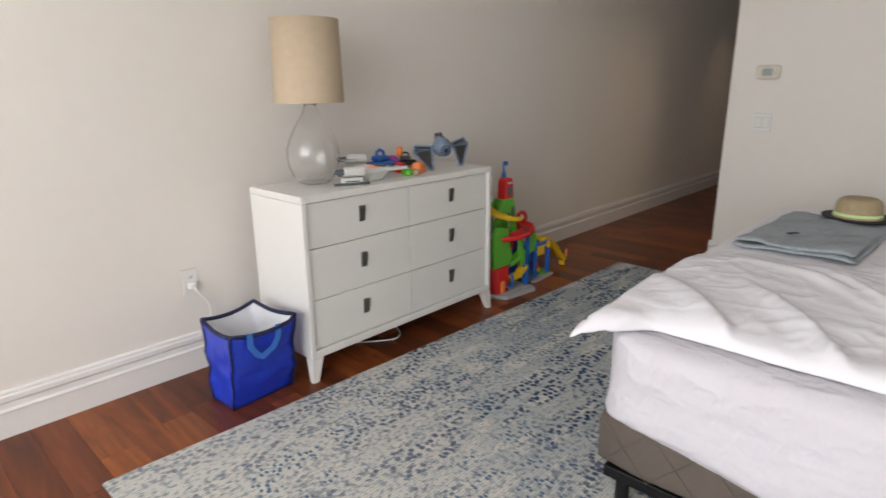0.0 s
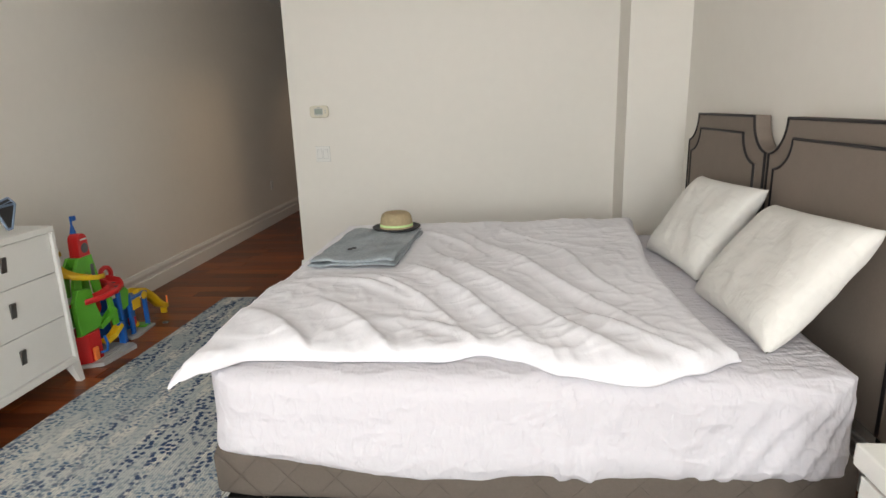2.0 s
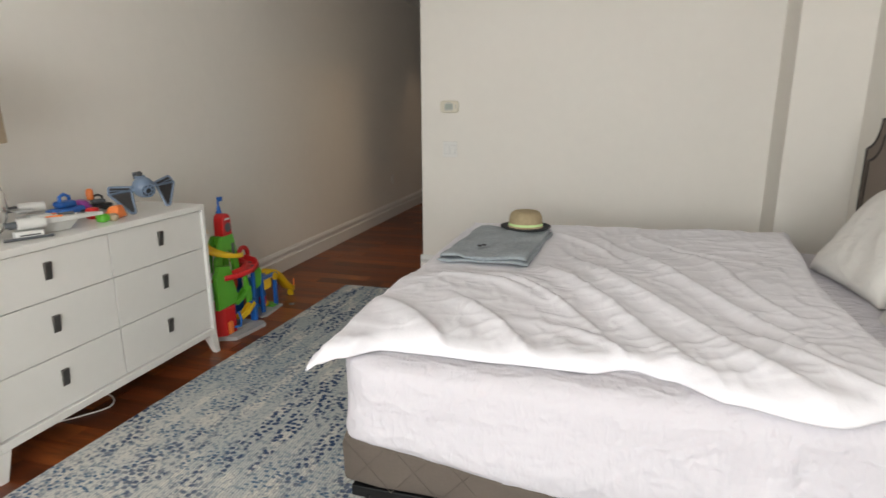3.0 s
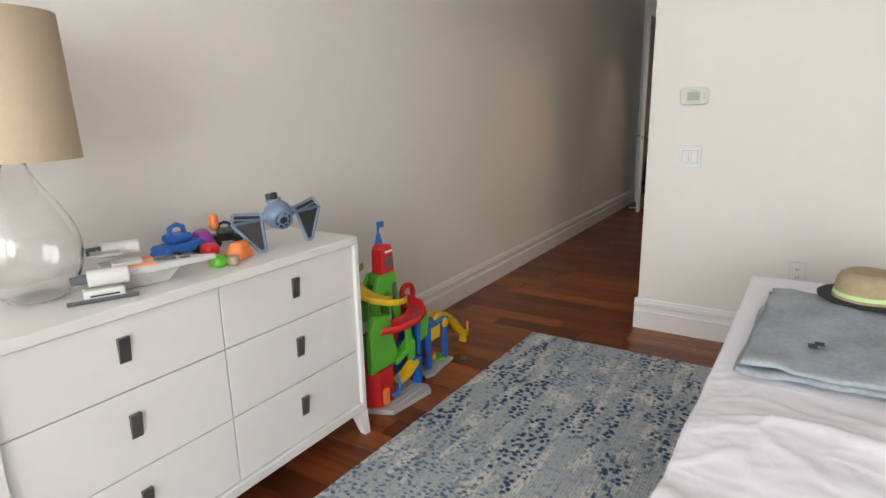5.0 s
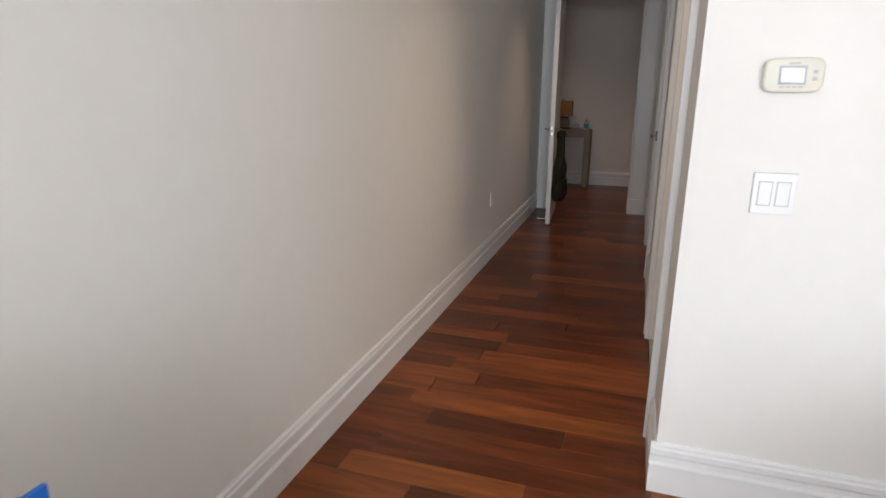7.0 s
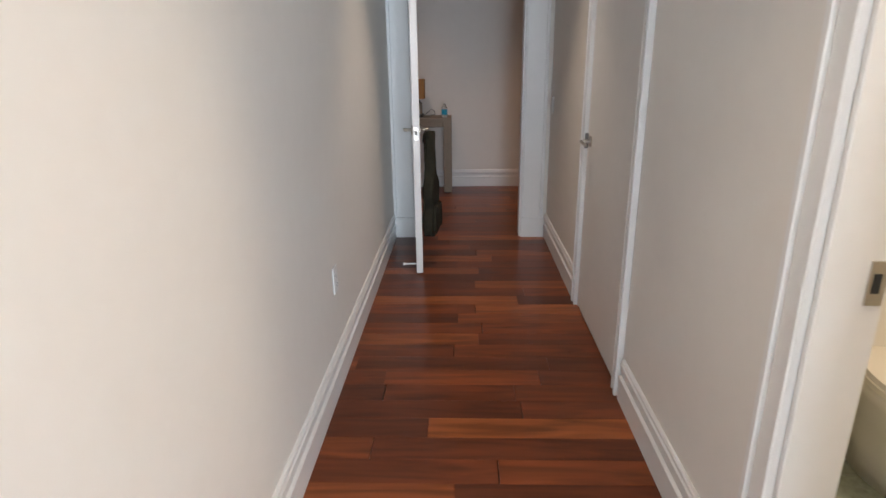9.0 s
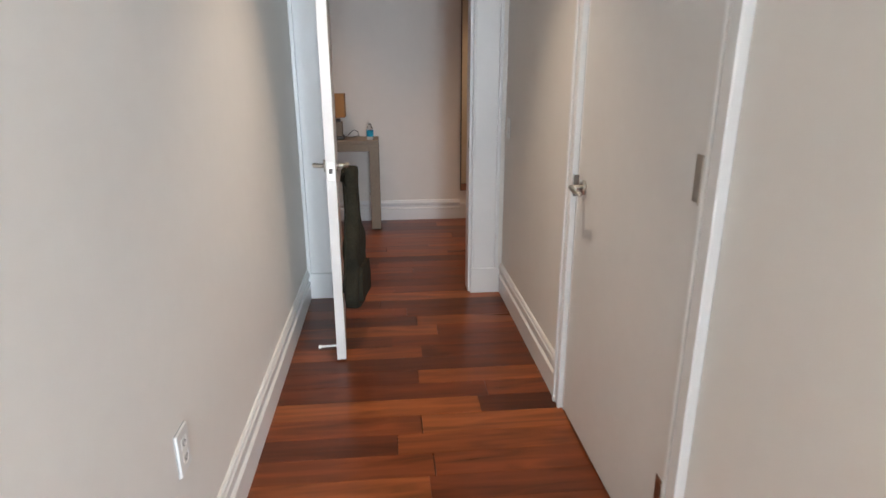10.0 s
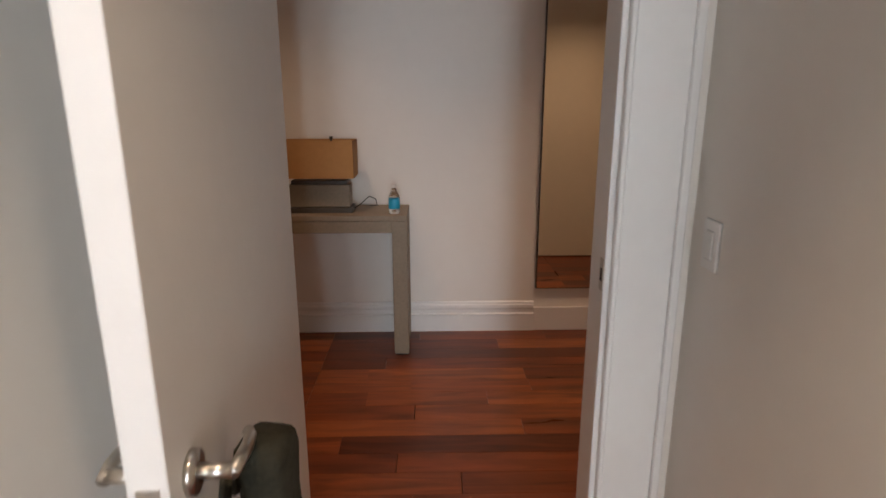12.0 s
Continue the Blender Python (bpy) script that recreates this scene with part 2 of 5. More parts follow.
def baseboard(name, p, q, side):
    """A moulded skirting from p to q on the floor; side: the way into the room."""
    p, q, n = Vector((*p, 0)), Vector((*q, 0)), Vector((*side, 0))
    prof = ((0, 0), (0.018, 0), (0.018, 0.102), (0.021, 0.105), (0.021, 0.110), (0.017, 0.113), (0.009, 0.116), (0.009, 0.138), (0.014, 0.144), (0.018, 0.149), (0.018, 0.168), (0.013, 0.174), (0.012, 0.184), (0.007, 0.19), (0, 0.19))
    bm = bmesh.new()
    a = [bm.verts.new(p + n * d + Vector((0, 0, z))) for d, z in prof]
    b = [bm.verts.new(q + n * d + Vector((0, 0, z))) for d, z in prof]
    k = len(prof)
    for i in range(k):
        bm.faces.new((a[i], a[(i + 1) % k], b[(i + 1) % k], b[i]))
    bm.faces.new(a)
    bm.faces.new(b)
    return structure(name, bm, TRIM, "tall white painted moulded wooden baseboard")


baseboard("baseboard", (0, SOUTH), (0, END), (1, 0))
baseboard("baseboard", (HALL - 0.018, 0), (3.735, 0), (0, -1))
baseboard("baseboard", (HALL, 0), (HALL, BATH[0] - 0.095), (-1, 0))
baseboard("baseboard", (HALL, BATH[1] + 0.095), (HALL, CLOSET[0] - 0.095), (-1, 0))
baseboard("baseboard", (HALL, CLOSET[1] + 0.06), (HALL, END), (-1, 0))
baseboard("baseboard", (3.735, -0.34), (4.14, -0.34), (0, -1))
baseboard("baseboard", (4.14, SOUTH), (4.14, -0.34), (-1, 0))
baseboard("baseboard", (0, SOUTH), (4.14, SOUTH), (0, 1))
baseboard("baseboard", (-1.6, FAR), (1.2, FAR), (0, -1))
structure("baseboard", B(1.2, 3.0, FAR - 0.016, FAR, 0, 0.15, 0.003), TRIM, "plain white painted baseboard below the mirror")
baseboard("baseboard", (1.13, END + 0.12), (1.35, END + 0.12), (0, 1))


def casing(name, axis, wall_at, out, a, b, w=0.09, label="white painted moulded door casing"):
    """Door trim round an opening from a to b; axis: the one along the wall; out: +1 or -1, the way it stands proud."""
    def bar(u0, u1, z0, z1, d, root=None):
        v = sorted((wall_at, wall_at + out * d))
        bm = bmesh.new()
        if axis == "y":
            box(bm, *v, u0, u1, z0, z1, 0.003, 1)
        else:
            box(bm, u0, u1, *v, z0, z1, 0.003, 1)
        return part("casing_board", bm, TRIM, root) if root else structure(name, bm, TRIM, label)
    root = bar(a - 0.002, b + 0.002, DOOR_H, DOOR_H + w - 0.022, 0.0175)
    bar(a - w + 0.022, b + w - 0.022, DOOR_H + w - 0.022, DOOR_H + w, 0.0275, root)
    for s, u in ((-1, a), (1, b)):
        bar(*sorted((u + s * 0.016, u + s * (w - 0.022))), 0, DOOR_H + w, 0.018, root)
        bar(*sorted((u + s * (w - 0.022), u + s * w)), 0, DOOR_H + w, 0.028, root)
        bar(*sorted((u + s * 0.002, u + s * 0.016)), 0, DOOR_H, 0.024, root)
    return root


def jamb(name, axis, a, b, w0, w1, t=0.014):
    bm = bmesh.new()
    for u0, u1, z0, z1 in ((a - 0.001, a + t, 0, DOOR_H), (b - t, b + 0.001, 0, DOOR_H), (a + t, b - t, DOOR_H - t, DOOR_H + 0.001)):
        if axis == "y":
            box(bm, w0, w1, u0, u1, z0, z1, 0.002, 1)
        else:
            box(bm, u0, u1, w0, w1, z0, z1, 0.002, 1)
    return structure(name, bm, TRIM, "white painted door jamb")


casing("bath_casing", "y", HALL, -1, *BATH)
jamb("bath_jamb", "y", *BATH, HALL - 0.002, 1.357)
casing("closet_casing", "y", HALL, -1, *CLOSET, w=0.075)
jamb("closet_jamb", "y", *CLOSET, HALL - 0.002, 1.357)
casing("hall_end_casing", "x", END, -1, *OPEN, w=0.175)
jamb("hall_end_jamb", "x", *OPEN, END - 0.002, END + 0.122)
casing("corridor_casing", "x", END + 0.12, 1, *OPEN)

# windows behind the walk
for i, (a, b) in enumerate(WIN):
    win = structure("window_%d" % (i + 1), B(a, b, SOUTH - 0.08, SOUTH - 0.04, 0.62, 0.66), TRIM, "tall white framed window letting in daylight")
    for u0, u1, z0, z1 in ((a, a + 0.06, 0.66, 2.62), (b - 0.06, b, 0.66, 2.62), (a + 0.06, b - 0.06, 2.56, 2.62), ((a + b) / 2 - 0.03, (a + b) / 2 + 0.03, 0.66, 2.56), (a + 0.06, (a + b) / 2 - 0.03, 1.75, 1.8), ((a + b) / 2 + 0.03, b - 0.06, 1.75, 1.8)):
        part("window_frame", B(u0, u1, SOUTH - 0.09, SOUTH - 0.05, z0, z1, 0.004, 1), TRIM, win)
    pane = part("pane", B(a + 0.05, b - 0.05, SOUTH - 0.074, SOUTH - 0.068, 0.65, 2.6), GLASS, win)
    pane.visible_shadow = False

# ---- materials of the bedroom things ----
LINEN = mat("shade_linen", (0.55, 0.44, 0.31), 0.9, spread=0.07, scale=30, bump=0.25, bump_scale=420)
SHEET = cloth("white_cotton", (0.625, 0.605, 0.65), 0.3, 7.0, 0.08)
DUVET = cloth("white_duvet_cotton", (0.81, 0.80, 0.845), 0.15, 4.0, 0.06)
PILLOW = cloth("cream_white_pillowcase", (0.75, 0.73, 0.70), 0.16, 6.0, 0.08)
TAUPE = mat("taupe_upholstery", (0.23, 0.185, 0.155), 0.9, spread=0.05, scale=14, bump=0.25, bump_scale=500)
PIPING = mat("black_piping", (0.015, 0.012, 0.014), 0.6)
BOXFAB = mat("quilted_brown_fabric", (0.115, 0.093, 0.078), 0.85, spread=0.08, scale=12, bump=0.2, bump_scale=300)
STEEL = mat("black_steel", (0.015, 0.015, 0.016), 0.45, 0.6)
DENIM = mat("pale_grey_denim", (0.33, 0.37, 0.4), 0.9, spread=0.22, scale=9, bump=0.2, bump_scale=260)
STRAW = mat("woven_straw", (0.42, 0.33, 0.2), 0.85, spread=0.18, scale=60, bump=0.5, bump_scale=300)
BAND = mat("pale_green_band", (0.55, 0.75, 0.35), 0.7)
HATDARK = mat("dark_hat_brim", (0.03, 0.03, 0.035), 0.8, spread=0.15, scale=60)
BAGBLUE = mat("blue_woven_plastic", (0.012, 0.045, 0.52), 0.32, spread=0.2, scale=8, bump=0.25, bump_scale=25)
BAGIN = mat("white_bag_lining", (0.75, 0.76, 0.8), 0.5, spread=0.06, scale=10, bump=0.2, bump_scale=20)
NAVY = mat("navy_trim", (0.008, 0.012, 0.06), 0.6)
STRAPB = mat("light_blue_strap", (0.03, 0.16, 0.55), 0.6, spread=0.1, scale=60)


def toy(name, c, rough=0.32):
    return mat(name, c, rough, spread=0.04, scale=15, bump=0.02, bump_scale=40)


RED, GREEN, BLUE, YELLOW = toy("red_plastic", (0.62, 0.018, 0.02)), toy("green_plastic", (0.11, 0.48, 0.04)), toy("blue_plastic", (0.01, 0.13, 0.5)), toy("yellow_plastic", (0.8, 0.5, 0.02))
ORANGE, GREYP, PURPLE = toy("orange_plastic", (0.95, 0.25, 0.06)), toy("grey_plastic", (0.42, 0.42, 0.42)), toy("purple_plastic", (0.35, 0.06, 0.38))
BLUEGREY, BLACKP, OFFW = toy("blue_grey_plastic", (0.16, 0.22, 0.31)), toy("black_plastic", (0.02, 0.02, 0.022)), toy("off_white_plastic", (0.62, 0.62, 0.6))
DGREY, TAN = toy("dark_grey_plastic", (0.09, 0.1, 0.11)), toy("tan_plastic", (0.4, 0.3, 0.2))


def rug_material():
    m = bpy.data.materials.new("woven_rug")
    m.use_nodes = True
    t = m.node_tree
    L, b = t.links.new, t.nodes["Principled BSDF"]
    b.inputs["Roughness"].default_value = 0.95
    co = t.nodes.new("ShaderNodeTexCoord")

    def noise_at(sx, sy, detail=3, off=0.0):
        mp = t.nodes.new("ShaderNodeMapping")
        mp.inputs["Scale"].default_value = (sx, sy, 1)
        mp.inputs["Location"].default_value = (off, off * 0.7, 0)
        L(co.outputs["Object"], mp.inputs[0])
        n = t.nodes.new("ShaderNodeTexNoise")
        n.inputs["Scale"].default_value, n.inputs["Detail"].default_value = 1, detail
        L(mp.outputs[0], n.inputs["Vector"])
        return n.outputs[0]

    def ramp(src, a, b2):
        r = t.nodes.new("ShaderNodeMapRange")
        r.inputs[1].default_value, r.inputs[2].default_value = a, b2
        L(src, r.inputs[0])
        return r.outputs[0]

    def mul(p, q, op="MULTIPLY"):
        k = t.nodes.new("ShaderNodeMath")
        k.operation = op
        for i, v in enumerate((p, q)):
            if isinstance(v, float):
                k.inputs[i].default_value = v
            else:
                L(v, k.inputs[i])
        return k.outputs[0]

    def blend(f, p, q):
        k = t.nodes.new("ShaderNodeMix")
        k.data_type = "RGBA"
        L(f, k.inputs["Factor"])
        for n, v in (("A", p), ("B", q)):
            s = [x for x in k.inputs if x.name == n and x.type == "RGBA"][0]
            if isinstance(v, tuple):
                s.default_value = v
            else:
                L(v, s)
        return [o for o in k.outputs if o.type == "RGBA"][0]
    sep = t.nodes.new("ShaderNodeSeparateXYZ")
    L(co.outputs["Object"], sep.inputs[0])
    # the weave fades from cream at one end to blue-grey at the other
    fade = ramp(mul(sep.outputs[1], mul(noise_at(1.3, 1.0, 5, 3.0), 4.0), "ADD"), 0.7, 2.7)
    ground = blend(fade, (0.68, 0.665, 0.61, 1), (0.42, 0.46, 0.47, 1))
    ground = blend(ramp(noise_at(15, 5, 4, 7.0), 0.5, 0.62), ground, (0.72, 0.69, 0.62, 1))
    ground = blend(ramp(noise_at(60, 38, 2, 1.0), 0.5, 0.66), ground, (0.27, 0.32, 0.35, 1))
    # clusters of dark blue flecks set in loose rows
    def flecks(sx, sy, off, size):
        mp = t.nodes.new("ShaderNodeMapping")
        mp.inputs["Scale"].default_value = (sx, sy, 1)
        mp.inputs["Location"].default_value = (off, off, 0)
        L(co.outputs["Object"], mp.inputs[0])
        v = t.nodes.new("ShaderNodeTexVoronoi")
        v.voronoi_dimensions = "2D"
        v.inputs["Scale"].default_value, v.inputs["Randomness"].default_value = 1, 0.9
        L(mp.outputs[0], v.inputs["Vector"])
        return ramp(mul(v.outputs["Distance"], mul(noise_at(70, 90, 2, off), 0.5), "ADD"), size + 0.06, size - 0.06)
    stripe = ramp(noise_at(9.5, 1.6, 3, 11.0), 0.46, 0.53)
    patch = ramp(noise_at(2.0, 1.3, 3, 5.0), 0.32, 0.48)
    gaps = ramp(noise_at(20, 8, 3, 9.0), 0.40, 0.48)
    dark = mul(mul(mul(mul(stripe, patch), gaps), flecks(32, 35, 3.0, 0.62)), ramp(sep.outputs[1], -2.9, -0.3))
    pale = mul(mul(ramp(noise_at(2.0, 1.3, 3, 5.0), 0.55, 0.45), ramp(noise_at(8, 8, 3, 21.0), 0.44, 0.54)), flecks(30, 44, 8.0, 0.52))
    wave = t.nodes.new("ShaderNodeTexWave")
    wave.bands_direction = "X"
    wave.inputs["Scale"].default_value, wave.inputs["Distortion"].default_value, wave.inputs["Detail"].default_value, wave.inputs["Detail Scale"].default_value = 26, 1.2, 2, 3
    L(co.outputs["Object"], wave.inputs["Vector"])
    rib = wave.outputs["Fac"]
    ground = blend(mul(ramp(rib, 1.0, 0.0), 0.4), ground, (0.24, 0.28, 0.3, 1))
    col = blend(pale, ground, (0.08, 0.15, 0.24, 1))
    col = blend(dark, col, (0.018, 0.05, 0.13, 1))
    L(col, b.inputs["Base Color"])
    bp = t.nodes.new("ShaderNodeBump")
    bp.inputs["Strength"].default_value, bp.inputs["Distance"].default_value = 0.6, 0.004
    L(mul(mul(noise_at(150, 90, 2, 0.0), rib, "ADD"), dark, "SUBTRACT"), bp.inputs["Height"])
    L(bp.outputs[0], b.inputs["Normal"])
    return m


# ---- bedroom ----
def rug():
    bm = B(-1.5, 1.5, -1.785, 1.785, 0.001, 0.012, 0.004, 2)
    bmesh.ops.subdivide_edges(bm, edges=bm.edges, cuts=12, use_grid_fill=True)
    for v in bm.verts:
        v.co.x += 0.006 * noise.noise((v.co.y * 1.4, 2, 0)) + 0.032 * v.co.y
        v.co.y += 0.005 * noise.noise((v.co.x * 1.4, 5, 0))
    ob = tagged(new("rug", mesh_of("rug", bm, rug_material())), "pale grey and blue woven rug with dark blue flecks", "rug")
    ob.location = (2.166, -2.21, 0)


rug()


GAPFILL = mat("shaded_board", (0.3, 0.29, 0.27), 0.8)


def dresser():
    d = thing("dresser", pose(0, 0, 0), "white lacquered six drawer dresser with dark metal pulls", "dresser")
    x0, x1, y0, y1, top = 0.125, 0.548, -3.085, -1.795, 0.868
    z0 = 0.115
    part("top_panel", B(x0, x1, y0, y1, top - 0.032, top, 0.004), LACQUER, d)
    for y in (y0, y1 - 0.024):
        part("side_panel", B(x0, x1, y, y + 0.024, z0 - 0.001, top - 0.033, 0.003), LACQUER, d)
    part("back_panel", B(x0, x0 + 0.01, y0 + 0.025, y1 - 0.025, z0, top - 0.034), LACQUER, d)
    part("bottom_rail", B(x0 + 0.012, x1, y0 + 0.025, y1 - 0.025, z0 - 0.001, z0 + 0.034, 0.003), LACQUER, d)
    part("inside", B(x0 + 0.02, x1 - 0.038, y0 + 0.03, y1 - 0.03, z0 + 0.036, top - 0.036), GAPFILL, d)
    zs = (z0 + 0.0365, 0.385, 0.626, top - 0.034)
    mid = (y0 + y1) / 2
    for r in range(3):
        for c in range(2):
            a, b = (y0 + 0.027, mid - 0.002) if c == 0 else (mid + 0.002, y1 - 0.027)
            dr = part("drawer", B(x1 - 0.036, x1 - 0.014, a, b, zs[r] + 0.0018, zs[r + 1] - 0.0018, 0.002), LACQUER, d)
            yc, zc = (a + b) / 2, (zs[r] + zs[r + 1]) / 2 + 0.015
            bm = bmesh.new()
            hw, hh = 0.0165, 0.037
            vs = [bm.verts.new(q) for q in ((x1 - 0.014, yc - hw, zc - hh), (x1 - 0.014, yc + hw, zc - hh), (x1 - 0.014, yc + hw, zc + hh), (x1 - 0.014, yc - hw, zc + hh),
                                            (x1 - 0.010, yc - hw, zc - hh), (x1 - 0.010, yc + hw, zc - hh), (x1 - 0.001, yc + hw, zc + hh), (x1 - 0.001, yc - hw, zc + hh))]
            for f in ((0, 1, 2, 3), (4, 5, 6, 7), (0, 1, 5, 4), (1, 2, 6, 5), (2, 3, 7, 6), (3, 0, 4, 7)):
                bm.faces.new([vs[q] for q in f])
            bmesh.ops.bevel(bm, geom=list(bm.edges), offset=0.0015, segments=1, profile=0.5, affect="EDGES")
            part("pull", bm, PEWTER, dr, "dark metal tab pull")
    for sx, xa in ((1, x1), (-1, x0)):
        for sy, ya in ((1, y0), (-1, y1)):
            bm = bmesh.new()
            a = [(xa, ya), (xa - sx * 0.05, ya), (xa - sx * 0.05, ya + sy * 0.06), (xa, ya + sy * 0.06)]
            c = [(xa + sx * 0.006, ya - sy * 0.006), (xa - sx * 0.022, ya - sy * 0.006), (xa - sx * 0.022, ya + sy * 0.024), (xa + sx * 0.006, ya + sy * 0.024)]
            lo = [bm.verts.new((*p, 0)) for p in c]
            hi = [bm.verts.new((*p, z0 - 0.002)) for p in a]
            for i in range(4):
                bm.faces.new((lo[i], lo[(i + 1) % 4], hi[(i + 1) % 4], hi[i]))
            bm.faces.new(lo)
            bm.faces.new(hi)
            part("leg", bm, LACQUER, d)


dresser()


def table_lamp():
    la = thing("table_lamp", pose(0.275, -2.82, 0.868), "large clear glass bottle lamp with a beige linen drum shade", "lamp")
    prof = [(0.0, 0.0), (0.057, 0.001), (0.074, 0.006), (0.097, 0.03), (0.117, 0.078), (0.125, 0.126), (0.122, 0.168), (0.107, 0.216), (0.083, 0.262), (0.058, 0.3), (0.039, 0.334), (0.03, 0.358), (0.028, 0.372)]
    inner = [(max(r - 0.004, 0), z + 0.004) for r, z in reversed(prof)]
    part("glass_base", lathe(bmesh.new(), prof + inner, 56), GLASS, la, "clear blown glass body", True)
    part("cap", lathe(bmesh.new(), [(0, 0.37), (0.032, 0.37), (0.032, 0.386), (0.012, 0.39), (0.012, 0.42), (0, 0.42)], 28), NICKEL, la, "metal cap and socket", True)
    part("shade", lathe(bmesh.new(), [(0.16, 0.378), (0.151, 0.742), (0.148, 0.742), (0.157, 0.378), (0.16, 0.378)], 64), LINEN, la, "beige linen drum shade", True)
    bm = bmesh.new()
    for k in range(3):
        a = k * 2 * math.pi / 3
        tube(bm, (0, 0, 0.7), (0.15 * math.cos(a), 0.15 * math.sin(a), 0.715), 0.002, n=6)
    tube(bm, (0, 0, 0.42), (0, 0, 0.71), 0.004, n=8)
    part("spider", bm, NICKEL, la)


table_lamp()


def pad_mesh(bm, x0, x1, y0, y1, z0, z1, n, r, bulge, wr, seed, freq=4.0):
    """A soft block: rounded edges, bulging faces, wrinkled cloth."""
    cx, cy, cz = (x0 + x1) / 2, (y0 + y1) / 2, (z0 + z1) / 2
    hx, hy, hz = (x1 - x0) / 2, (y1 - y0) / 2, (z1 - z0) / 2
    bmesh.ops.create_cube(bm, size=2)
    bmesh.ops.subdivide_edges(bm, edges=bm.edges, cuts=n, use_grid_fill=True)
    for v in bm.verts:
        p = v.co
        q = Vector((p.x * hx, p.y * hy, p.z * hz))
        c = Vector((max(-hx + r, min(hx - r, q.x)), max(-hy + r, min(hy - r, q.y)), max(-hz + r, min(hz - r, q.z))))
        d = q - c
        q = c + d.normalized() * r if d.length > 1e-6 else q
        w = wr * noise.fractal((q * freq + Vector((seed, 0, 0))), 0.8, 2.0, 4)
        out = Vector((p.x ** 7, p.y ** 7, p.z ** 7))
        if out.length > 0:
            out.normalize()
        q += out * (w + bulge * (1 - p.x ** 2 * p.y ** 2))
        v.co = Vector((cx, cy, cz)) + q
    return bm


BX0, BX1, BY0, BY1 = 1.865, 3.915, -2.945, -0.96


def foot_shift(x, y):
    """The foot of the bed stands a little askew."""
    return 0.035 * max(0.0, 1 - (x - BX0) / 0.5) * ((y - BY0) / (BY1 - BY0) - 0.2)


